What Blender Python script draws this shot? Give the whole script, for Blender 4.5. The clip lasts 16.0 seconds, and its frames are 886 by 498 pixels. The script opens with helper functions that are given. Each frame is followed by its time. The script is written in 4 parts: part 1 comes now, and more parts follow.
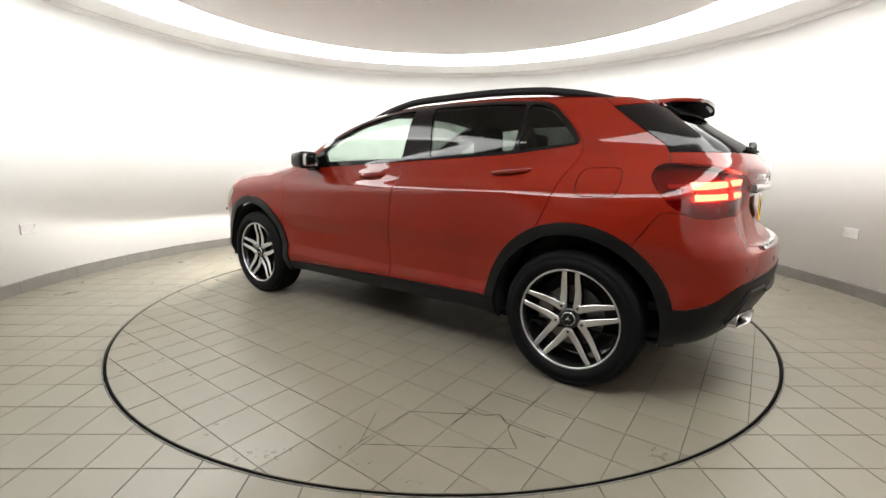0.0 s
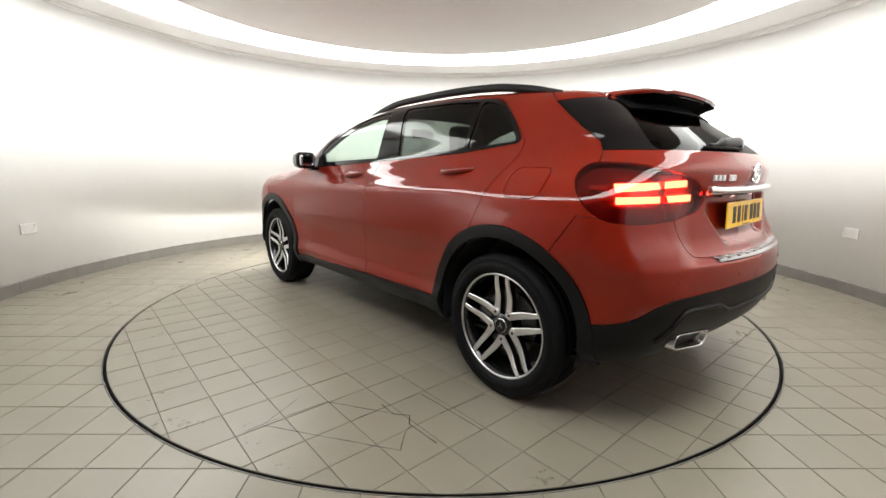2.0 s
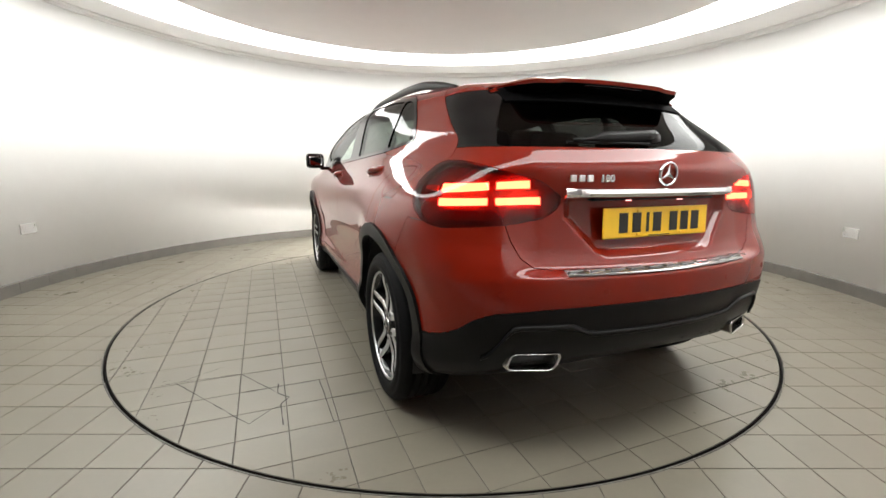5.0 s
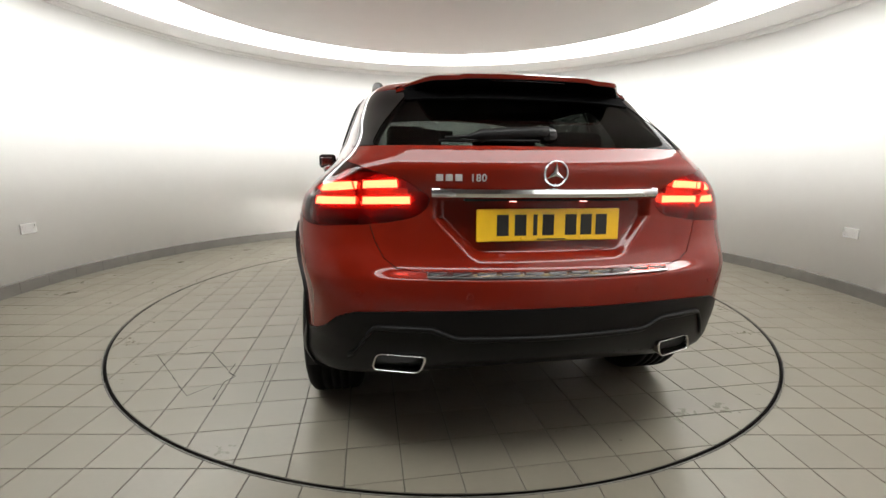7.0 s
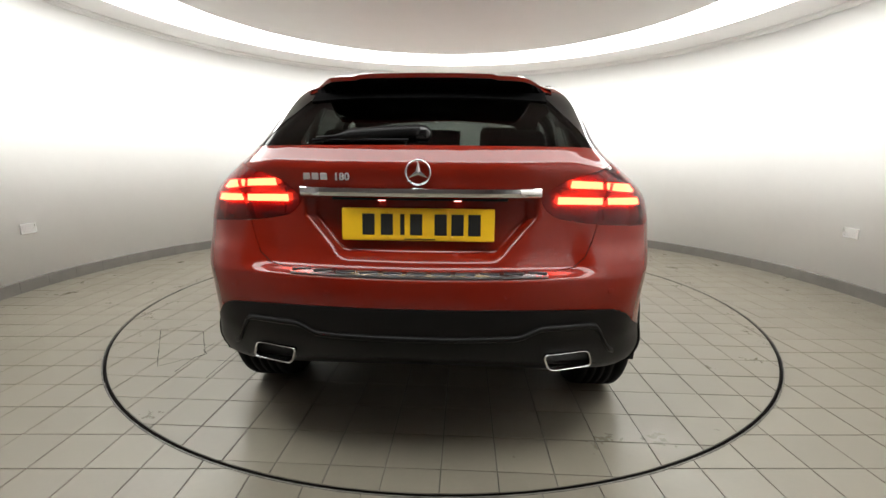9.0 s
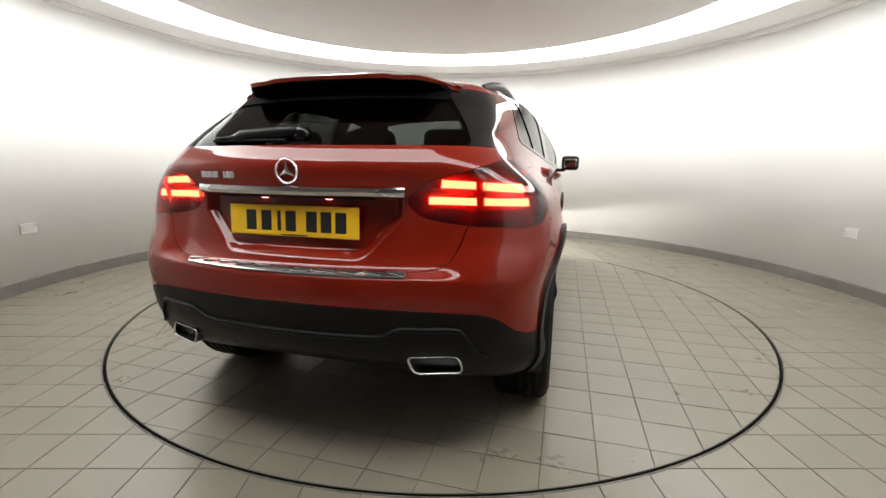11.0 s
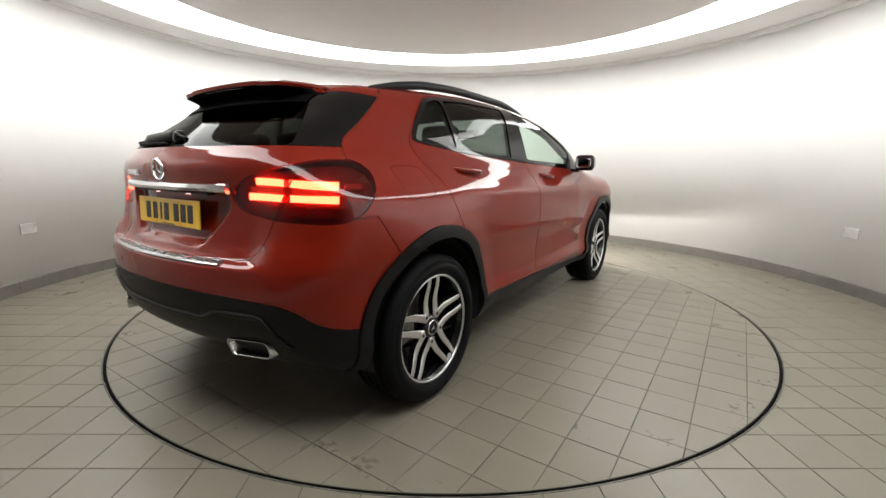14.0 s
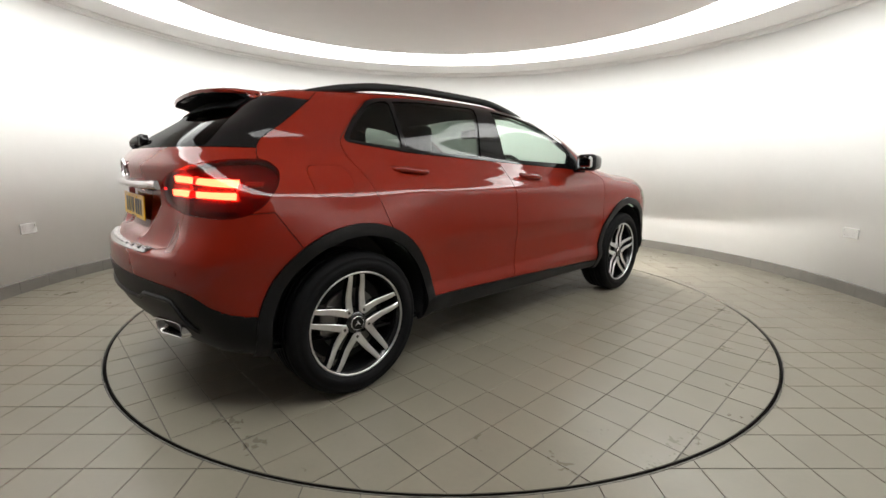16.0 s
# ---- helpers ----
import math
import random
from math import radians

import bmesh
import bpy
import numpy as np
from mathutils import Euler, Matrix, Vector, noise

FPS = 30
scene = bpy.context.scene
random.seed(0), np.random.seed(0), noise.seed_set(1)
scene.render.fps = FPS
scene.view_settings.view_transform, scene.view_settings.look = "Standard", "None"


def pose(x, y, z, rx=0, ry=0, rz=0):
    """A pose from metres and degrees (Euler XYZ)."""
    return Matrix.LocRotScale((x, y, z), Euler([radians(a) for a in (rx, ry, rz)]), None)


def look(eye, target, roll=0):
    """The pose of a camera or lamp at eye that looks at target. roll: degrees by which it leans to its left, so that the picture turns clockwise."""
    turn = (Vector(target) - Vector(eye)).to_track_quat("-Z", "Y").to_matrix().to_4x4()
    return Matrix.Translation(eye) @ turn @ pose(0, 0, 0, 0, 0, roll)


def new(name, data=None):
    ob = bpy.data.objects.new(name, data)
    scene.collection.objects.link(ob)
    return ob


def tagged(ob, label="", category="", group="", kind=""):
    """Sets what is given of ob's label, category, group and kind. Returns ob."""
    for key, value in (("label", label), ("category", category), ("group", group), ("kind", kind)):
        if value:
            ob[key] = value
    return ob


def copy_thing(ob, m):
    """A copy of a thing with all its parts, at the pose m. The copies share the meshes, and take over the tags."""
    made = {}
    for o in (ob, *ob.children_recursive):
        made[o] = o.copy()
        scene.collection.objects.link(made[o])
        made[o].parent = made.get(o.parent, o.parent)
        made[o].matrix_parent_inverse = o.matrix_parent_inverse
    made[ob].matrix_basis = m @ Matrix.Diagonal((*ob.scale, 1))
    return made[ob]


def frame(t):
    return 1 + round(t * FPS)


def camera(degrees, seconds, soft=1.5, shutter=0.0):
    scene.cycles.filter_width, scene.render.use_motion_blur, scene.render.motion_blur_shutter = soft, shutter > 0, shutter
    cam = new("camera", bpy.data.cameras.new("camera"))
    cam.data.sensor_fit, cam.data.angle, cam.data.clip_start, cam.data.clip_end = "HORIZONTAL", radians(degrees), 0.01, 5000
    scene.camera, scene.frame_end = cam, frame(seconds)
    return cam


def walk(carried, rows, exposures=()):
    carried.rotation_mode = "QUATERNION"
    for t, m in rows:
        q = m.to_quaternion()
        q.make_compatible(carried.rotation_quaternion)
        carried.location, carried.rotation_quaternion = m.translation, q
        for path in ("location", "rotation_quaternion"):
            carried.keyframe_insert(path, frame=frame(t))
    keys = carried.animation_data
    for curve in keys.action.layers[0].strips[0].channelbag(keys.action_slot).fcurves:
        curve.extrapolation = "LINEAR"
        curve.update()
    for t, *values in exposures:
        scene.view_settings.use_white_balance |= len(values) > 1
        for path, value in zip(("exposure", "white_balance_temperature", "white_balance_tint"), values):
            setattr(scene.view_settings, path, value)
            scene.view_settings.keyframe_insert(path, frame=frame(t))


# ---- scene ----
# ---- camera: fixed on its stand, a wide lens ----
cam = camera(91.2, 16.0)
EYE = Vector((0.043, -3.534, 1.072))
yaw, pitch = radians(0.78), radians(-10.8)
AIM = EYE + Vector((-math.sin(yaw) * math.cos(pitch), math.cos(yaw) * math.cos(pitch), math.sin(pitch)))
walk(cam, [(0, look(EYE, AIM, 0.49)), (16, look(EYE, AIM, 0.49))],
     exposures=[(0, 0.17, 6500, 10), (2, 0.15, 6500, 10), (4, 0.11, 6500, 10), (6.5, -0.1, 6500, 10), (9, 0.0, 6500, 10), (11.5, -0.12, 6500, 10), (14, -0.26, 6500, 10), (16, -0.22, 6500, 10)])

# ---- light: a dark world outside, the luminous ring in the ceiling is the room's lamp ----
world = bpy.data.worlds.new("world")
scene.world = world
world.use_nodes = True
world.node_tree.nodes["Background"].inputs["Color"].default_value = (0.6, 0.62, 0.65, 1)
world.node_tree.nodes["Background"].inputs["Strength"].default_value = 0.05
RING_GLOW = 6.7
LAMP_GLOW = 26000.0

# ---- materials ----
def node_mat(name):
    m = bpy.data.materials.new(name)
    m.use_nodes = True
    nt = m.node_tree
    return m, nt, nt.nodes["Principled BSDF"]


def mat(name, color, rough=.5, metal=0.0, vary=.0, scale=8.0, bump=0.0, bump_scale=60.0, coat=0.0, rough_vary=0.0, island=0.0, obj_random=0.0,
        emit=None, glow=0.0, spec=.5, depth=.002, coat_ior=1.5):
    """A surface with colour drift and fine relief at two scales."""
    m, nt, b = node_mat(name)
    L, N = nt.links.new, nt.nodes.new
    b.inputs["Base Color"].default_value = (*color, 1)
    b.inputs["Roughness"].default_value, b.inputs["Metallic"].default_value = rough, metal
    b.inputs["Coat Weight"].default_value, b.inputs["Coat Roughness"].default_value = coat, .02
    b.inputs["Specular IOR Level"].default_value = spec
    b.inputs["Coat IOR"].default_value = coat_ior
    tc = N("ShaderNodeTexCoord")
    value = None
    if vary or rough_vary:
        n1, n2 = N("ShaderNodeTexNoise"), N("ShaderNodeTexNoise")
        n1.inputs["Scale"].default_value, n2.inputs["Scale"].default_value = scale, scale * 9
        n1.inputs["Detail"].default_value = n2.inputs["Detail"].default_value = 5
        L(tc.outputs["Object"], n1.inputs["Vector"]), L(tc.outputs["Object"], n2.inputs["Vector"])
        add = N("ShaderNodeMath")
        add.operation = "MULTIPLY_ADD"
        L(n2.outputs["Fac"], add.inputs[0])
        add.inputs[1].default_value = .5
        L(n1.outputs["Fac"], add.inputs[2])
        value = add.outputs[0]
    if vary or island or obj_random:
        src = value
        if island or obj_random:
            rnd = N("ShaderNodeNewGeometry").outputs["Random Per Island"] if island else N("ShaderNodeObjectInfo").outputs["Random"]
            mad = N("ShaderNodeMath")
            mad.operation = "MULTIPLY_ADD"
            L(rnd, mad.inputs[0])
            mad.inputs[1].default_value = (island or obj_random)
            if src:
                L(src, mad.inputs[2])
            src = mad.outputs[0]
        ramp = N("ShaderNodeMapRange")
        ramp.inputs["From Min"].default_value, ramp.inputs["From Max"].default_value = .45, 1.05 + island + obj_random
        ramp.inputs["To Min"].default_value, ramp.inputs["To Max"].default_value = 1 - vary, 1 + vary
        L(src, ramp.inputs["Value"])
        mix = N("ShaderNodeVectorMath")
        mix.operation = "SCALE"
        mix.inputs[0].default_value = color
        L(ramp.outputs["Result"], mix.inputs["Scale"])
        L(mix.outputs["Vector"], b.inputs["Base Color"])
    if rough_vary:
        rr = N("ShaderNodeMapRange")
        rr.inputs["From Min"].default_value, rr.inputs["From Max"].default_value = .45, 1.05
        rr.inputs["To Min"].default_value, rr.inputs["To Max"].default_value = max(rough - rough_vary, .02), rough + rough_vary
        L(value, rr.inputs["Value"]), L(rr.outputs["Result"], b.inputs["Roughness"])
    if bump:
        n3, bp = N("ShaderNodeTexNoise"), N("ShaderNodeBump")
        n3.inputs["Scale"].default_value, n3.inputs["Detail"].default_value = bump_scale, 6
        bp.inputs["Strength"].default_value, bp.inputs["Distance"].default_value = bump, depth
        L(tc.outputs["Object"], n3.inputs["Vector"])
        L(n3.outputs["Fac"], bp.inputs["Height"]), L(bp.outputs["Normal"], b.inputs["Normal"])
    if emit:
        b.inputs["Emission Color"].default_value, b.inputs["Emission Strength"].default_value = (*emit, 1), glow
    return m


def glass_mat(name, tint, gloss=1.0):
    """Tinted pane: light passes through coloured, the surface reflects by its index."""
    m = bpy.data.materials.new(name)
    m.use_nodes = True
    nt = m.node_tree
    nt.nodes.clear()
    N, L = nt.nodes.new, nt.links.new
    out, mix, tr, gl, lw = N("ShaderNodeOutputMaterial"), N("ShaderNodeMixShader"), N("ShaderNodeBsdfTransparent"), N("ShaderNodeBsdfGlossy"), N("ShaderNodeLayerWeight")
    tr.inputs["Color"].default_value = (*tint, 1)
    gl.inputs["Roughness"].default_value = .015
    lw.inputs["Blend"].default_value = .5
    power, scale = N("ShaderNodeMath"), N("ShaderNodeMath")
    power.operation, scale.operation = "POWER", "MULTIPLY_ADD"
    power.inputs[1].default_value, scale.inputs[1].default_value, scale.inputs[2].default_value = 5, .9 * gloss, .055 * gloss
    L(lw.outputs["Facing"], power.inputs[0]), L(power.outputs[0], scale.inputs[0])
    L(scale.outputs[0], mix.inputs[0]), L(tr.outputs[0], mix.inputs[1]), L(gl.outputs[0], mix.inputs[2]), L(mix.outputs[0], out.inputs[0])
    return m


M_WALL = mat("white_wall_paint", (.88, .88, .865), .8, spec=.2, vary=.02, scale=1.2, bump=.12, bump_scale=220, depth=.001, rough_vary=.06)
M_CEIL = mat("white_ceiling_paint", (.87, .86, .845), .7, vary=.02, scale=1.0, bump=.1, bump_scale=200, depth=.001)
M_BAY = mat("grey_bay_paint", (.38, .375, .36), .7, vary=.1, scale=2, bump=.15, bump_scale=120)
M_SKIRT = mat("grey_stone_skirting", (.15, .141, .125), .45, vary=.14, scale=9, bump=.15, bump_scale=160, obj_random=.07)
M_TILE = mat("beige_floor_tile", (.196, .178, .139), .33, vary=.10, scale=5, bump=.10, bump_scale=90, rough_vary=.09, obj_random=.35, depth=.0015)
M_TILE_REST = mat("beige_floor_tile_joined", (.196, .178, .139), .33, vary=.10, scale=5, bump=.10, bump_scale=90, rough_vary=.09, island=.35, depth=.0015)
M_GROUT = mat("dark_grout", (.075, .068, .058), .85, vary=.75, scale=5, bump=.3, bump_scale=150)
M_CRACK = mat("dirty_crack_filler", (.03, .026, .022), .9, vary=.5, scale=12)
M_RIM_STEEL = mat("steel_edging", (.2, .19, .175), .5, 1.0, vary=.5, scale=20, bump=.2, bump_scale=90)
M_SEAL = mat("black_gap_seal", (.006, .005, .004), .85, spec=.06, vary=.4, scale=20, bump=.3, bump_scale=120)
M_RING = mat("luminous_ring_diffuser", (.9, .9, .88), .5, emit=(.98, .985, .965), glow=RING_GLOW)
M_SOCKET = mat("white_socket_plastic", (.50, .49, .47), .35)
# black for the shade inside holes, also on wheel bolts and back plate
M_HOLE = mat("hole_shade_black", (.01, .01, .01), .8)
M_RED = mat("red_car_paint", (.172, .0085, .002), .5, 0.0, vary=.03, scale=900, coat=1.0, spec=.03, coat_ior=1.48)
M_CLAD = mat("black_grained_plastic", (.0048, .0048, .005), .42, spec=.22, vary=.12, scale=30, bump=.25, bump_scale=700, depth=.0006)
# near-black: shade put into the spoiler's underside, and the window's printed band
M_SHADE_BLACK = mat("matt_black_shade_and_print", (.0022, .0022, .0024), .7, spec=.04, vary=.1, scale=30)
M_GLOSS_BLACK = mat("gloss_black_trim", (.004, .004, .0045), .07, spec=.35)
M_RUBBER = mat("tyre_rubber", (.0045, .0045, .005), .65, spec=.12, vary=.25, scale=25, bump=.2, bump_scale=300, depth=.0008)
M_ALLOY = mat("machined_alloy", (.72, .72, .73), .3, 1.0, vary=.05, scale=120)
M_WHEEL_BLACK = mat("gloss_black_wheel_paint", (.006, .006, .0065), .2, coat=.4)
M_STEEL = mat("brake_steel", (.22, .21, .20), .42, 1.0, vary=.25, scale=40)
M_CHROME = mat("chrome", (.80, .80, .81), .07, 1.0)
M_STRIP = mat("brushed_strip_metal", (.34, .33, .33), .22, 1.0, vary=.1, scale=90)
M_SATIN = mat("satin_chrome", (.72, .72, .72), .2, 1.0, vary=.03, scale=90)
M_LETTER = mat("chromed_letter", (.75, .75, .75), .38, .9)
M_YELLOW = mat("yellow_plate", (.90, .54, .015), .3, vary=.03, scale=40, coat=.4)
M_INK = mat("black_ink", (.012, .012, .012), .45)
M_GLASS = glass_mat("clear_green_glass", (.80, .90, .84))
M_PRIVACY = glass_mat("privacy_glass", (.16, .18, .165), gloss=.75)
M_REAR_GLASS = glass_mat("rear_privacy_glass", (.085, .09, .085), gloss=.3)
M_LENS = glass_mat("red_lamp_lens", (.68, .105, .07))
M_LAMP_BASE = mat("dark_red_lamp_body", (.12, .006, .005), .25, coat=.5)
M_DARK_STRIP = mat("unlit_dark_strip", (.014, .002, .002), .25, spec=.3)
M_LAMP_GREY = mat("pinkish_lamp_reflector", (.45, .20, .19), .25, .3, vary=.3, scale=160)
M_LED = mat("red_led_bar", (.9, .05, .03), .4, emit=(1.0, .30, .18), glow=34.0)
M_CABIN = mat("dark_cabin_trim", (.009, .009, .0095), .7, vary=.2, scale=20)
M_SEAT = mat("black_seat_fabric", (.020, .020, .022), .85, vary=.25, scale=60, bump=.3, bump_scale=400)
M_HEAD_GLOW = mat("head_lamp_emitter", (1, 1, 1), .5, emit=(1.0, .96, .9), glow=LAMP_GLOW)
# glow reddened to imitate the lamp's light falling on the red paint
M_PLATE_LAMP = mat("plate_lamp_reddened", (1, .9, .9), .5, emit=(1.0, .45, .42), glow=5.0)
# mirror colour lowered to stand in for a dark reflected view
M_DARKENED_MIRROR = mat("mirror_glass", (.42, .43, .44), .02, 1.0)

# ---- mesh helpers ----
def part(name, bm, material, parent=None, label="", smooth=False, kind=""):
    """Links a bmesh as one mesh object, under a thing or a part where one is given."""
    me = bpy.data.meshes.new(name)
    bm.normal_update()
    bm.to_mesh(me)
    bm.free()
    me.materials.append(material)
    if smooth:
        me.shade_smooth()
    ob = new(name, me)
    ob.parent = parent
    return tagged(ob, label=label, kind=kind)


def empty(name, parent=None):
    ob = new(name)
    ob.parent = parent
    ob.empty_display_size = .1
    return ob


def box(bm, x0, y0, z0, x1, y1, z1, bevel=0.0, segs=2, m=None):
    vs = bmesh.ops.create_cube(bm, size=1)["verts"]
    for v in vs:
        v.co = Vector(((x0 + x1) / 2 + v.co.x * (x1 - x0), (y0 + y1) / 2 + v.co.y * (y1 - y0), (z0 + z1) / 2 + v.co.z * (z1 - z0)))
    if bevel:
        es = list({e for v in vs for e in v.link_edges})
        r = bmesh.ops.bevel(bm, geom=es, offset=bevel, segments=segs, affect="EDGES", profile=.5)
        vs = list({v for f in r["faces"] for v in f.verts} | {v for v in vs if v.is_valid})
    if m:
        bmesh.ops.transform(bm, matrix=m, verts=vs)
    return vs


def lathe(bm, profile, steps, axis="z", a0=0.0, a1=2 * math.pi, center=(0, 0, 0)):
    """Turns a profile of (radius, height) about an axis."""
    full = abs(a1 - a0 - 2 * math.pi) < 1e-6
    rings = []
    for i in range(steps if full else steps + 1):
        a = a0 + (a1 - a0) * i / steps
        c, s = math.cos(a), math.sin(a)
        row = []
        for r, h in profile:
            p = {"z": (r * c, r * s, h), "x": (h, r * c, r * s), "y": (r * c, h, r * s)}[axis]
            row.append(bm.verts.new(Vector(p) + Vector(center)))
        rings.append(row)
    n = len(rings)
    for i in range(n if full else n - 1):
        a, b = rings[i], rings[(i + 1) % n]
        for j in range(len(profile) - 1):
            bm.faces.new((a[j], b[j], b[j + 1], a[j + 1]))
    bmesh.ops.recalc_face_normals(bm, faces=bm.faces)
    return rings


def tube(bm, pts, radius, steps=8, squash=1.0, caps=True):
    """A round bar along points; radius may be a function of the way along it."""
    rows = []
    pts = [Vector(p) for p in pts]
    for i, p in enumerate(pts):
        d = (pts[min(i + 1, len(pts) - 1)] - pts[max(i - 1, 0)]).normalized()
        u = d.cross(Vector((0, 0, 1)))
        u = u.normalized() if u.length > 1e-4 else Vector((1, 0, 0))
        v = u.cross(d)
        r = radius(i / (len(pts) - 1)) if callable(radius) else radius
        rows.append([bm.verts.new(p + u * r * math.cos(2 * math.pi * k / steps) + v * r * squash * math.sin(2 * math.pi * k / steps)) for k in range(steps)])
    for a, b in zip(rows, rows[1:]):
        for k in range(steps):
            bm.faces.new((a[k], a[(k + 1) % steps], b[(k + 1) % steps], b[k]))
    if caps:
        bm.faces.new(rows[0]), bm.faces.new(rows[-1])
    bmesh.ops.recalc_face_normals(bm, faces=bm.faces)


# ---- the round room ----
ROOM = Vector((0.005, 0.165))
SIDE_R, FAR_R, NEAR_R = 3.535, 3.535, 3.535
GATE_L, GATE_R = 2.85, 1.0     # half-widths of the camera's unseen entrance, left one widened to dim the left
WALL_A0, WALL_A1 = -math.pi / 2 + math.asin(GATE_R / NEAR_R), math.pi * 1.5 - math.asin(GATE_L / NEAR_R)
WALL_TOP, SLOT = 2.50, .16
RING_C, RING_IN, RING_OUT = Vector((-.03, .03)), 2.46, 3.10
TABLE_R = 2.276
PITCH = .202
FLOOR_GRID, TABLE_GRID = (.103, .078, radians(1.5)), (.098, .075, 0.0)


def wall_at(a, out=0.0, k=1.0):
    """A point of the wall's line in plan; a runs from the room's right side counter-clockwise."""
    b = FAR_R if math.sin(a) >= 0 else NEAR_R
    return Vector((ROOM.x + (SIDE_R * k + out) * math.cos(a), ROOM.y + (b * k + out) * math.sin(a)))


def sweep_wall(bm, profile, a0, a1, steps):
    """A strip along the wall: profile of (outwards from the wall's face, height), closed."""
    full = abs(a1 - a0 - 2 * math.pi) < 1e-6
    rows = [[bm.verts.new((*wall_at(a0 + (a1 - a0) * i / steps, o), h)) for o, h in profile] for i in range(steps if full else steps + 1)]
    n = len(rows)
    for i in range(n if full else n - 1):
        a, b = rows[i], rows[(i + 1) % n]
        for j in range(len(profile)):
            k = (j + 1) % len(profile)
            bm.faces.new((a[j], b[j], b[k], a[k]))
    if not full:
        bm.faces.new(rows[0]), bm.faces.new(rows[-1])
    bmesh.ops.recalc_face_normals(bm, faces=bm.faces)


bm = bmesh.new()
sweep_wall(bm, [(0, -.05), (.15, -.05), (.15, WALL_TOP + .3), (0, WALL_TOP + .3)], WALL_A0, WALL_A1, 180)
tagged(part("wall_round", bm, M_WALL, smooth=False), "smooth curved white painted studio wall", "wall", kind="structure")
for p in bpy.data.objects["wall_round"].data.polygons:
    p.use_smooth = abs(p.normal.z) < .5

# skirting in short stone lengths
skirt = empty("baseboard")
tagged(skirt, "grey stone skirting pieces along curved wall", "skirting", kind="structure")
bm = bmesh.new()
STEPS = 64
d = (WALL_A1 - WALL_A0) / STEPS
sweep_wall(bm, [(.01, 0), (.01, .100), (-.008, .100), (-.008, 0)], WALL_A0, WALL_A1, 128)
part("skirting_backing", bm, M_SKIRT, skirt)
for i in range(STEPS):
    bm = bmesh.new()
    sweep_wall(bm, [(0, 0), (0, .104), (-.009, .104), (-.014, .099), (-.014, 0)], WALL_A0 + i * d + .0003, WALL_A0 + (i + 1) * d - .0003, 3)
    part("skirting_piece", bm, M_SKIRT, skirt)

# small lip where wall and ceiling meet
bm = bmesh.new()
sweep_wall(bm, [(0, WALL_TOP - .045), (0, WALL_TOP), (-.05, WALL_TOP), (-.05, WALL_TOP - .012), (-.022, WALL_TOP - .02), (-.016, WALL_TOP - .045)], 0, 2 * math.pi, 192)
tagged(part("trim", bm, M_CEIL, smooth=False), "white cornice lip under the ceiling", "cornice", kind="structure")


# unseen dark bay, assumed, through which cars come in; dims the near side
def gate_y(half):
    return ROOM.y - math.sqrt(NEAR_R ** 2 - half ** 2)


for name, args, label, category in (
        ("wall_bay_left", (-GATE_L - .15, -7.0, -.05, -GATE_L, gate_y(GATE_L), WALL_TOP + .3), "grey painted side wall of entrance bay", "wall"),
        ("wall_bay_right", (GATE_R, -7.0, -.05, GATE_R + .15, gate_y(GATE_R), WALL_TOP + .3), "grey painted side wall of entrance bay", "wall"),
        ("wall_bay_end", (-GATE_L - .15, -7.15, -.05, GATE_R + .15, -7.0, WALL_TOP + .3), "grey closed end wall of entrance bay", "wall"),
        ("ceiling_bay", (-GATE_L, -7.0, WALL_TOP + .24, GATE_R, gate_y(GATE_L), WALL_TOP + .30), "plain grey ceiling of entrance bay", "ceiling"),
        ("floor_bay", (-GATE_L, -7.0, -.05, GATE_R, gate_y(GATE_L), -.012), "grey concrete floor of entrance bay", "floor")):
    bm = bmesh.new()
    box(bm, *args)
    tagged(part(name, bm, M_BAY), label, category, kind="structure")


def ring_mesh(bm, inner, outer, z, steps=128, down=True):
    """A flat ring between two outlines given as functions of the angle."""
    a = [bm.verts.new((*inner(2 * math.pi * i / steps), z)) for i in range(steps)]
    b = [bm.verts.new((*outer(2 * math.pi * i / steps), z)) for i in range(steps)]
    for i in range(steps):
        j = (i + 1) % steps
        bm.faces.new((a[i], a[j], b[j], b[i]) if down else (a[i], b[i], b[j], a[j]))


def ring_at(r):
    return lambda a: Vector((RING_C.x + r * math.cos(a), RING_C.y + r * math.sin(a)))


bm = bmesh.new()
ring_mesh(bm, ring_at(RING_OUT), lambda a: wall_at(a, .1), WALL_TOP)
lathe(bm, [(RING_OUT, WALL_TOP), (RING_OUT, WALL_TOP + SLOT)], 128, center=(*RING_C, 0))
lathe(bm, [(RING_IN, WALL_TOP + SLOT), (RING_IN, WALL_TOP), (.001, WALL_TOP)], 128, center=(*RING_C, 0))
ring_mesh(bm, lambda a: ring_at(.001)(a), lambda a: wall_at(a, .15), WALL_TOP + SLOT + .06)
tagged(part("ceiling", bm, M_CEIL), "white round ceiling with pale central disc", "ceiling", kind="structure")

lamp = empty("ceiling_light")
tagged(lamp, "wide glowing white ring of light in ceiling", "ceiling light")
bm = bmesh.new()
ring_mesh(bm, ring_at(RING_IN - .02), ring_at(RING_OUT + .02), WALL_TOP + SLOT - .02)
lathe(bm, [(RING_OUT - .004, WALL_TOP + .004), (RING_OUT - .004, WALL_TOP + SLOT - .02)], 128, center=(*RING_C, 0))
part("diffuser", bm, M_RING, lamp)
bm = bmesh.new()
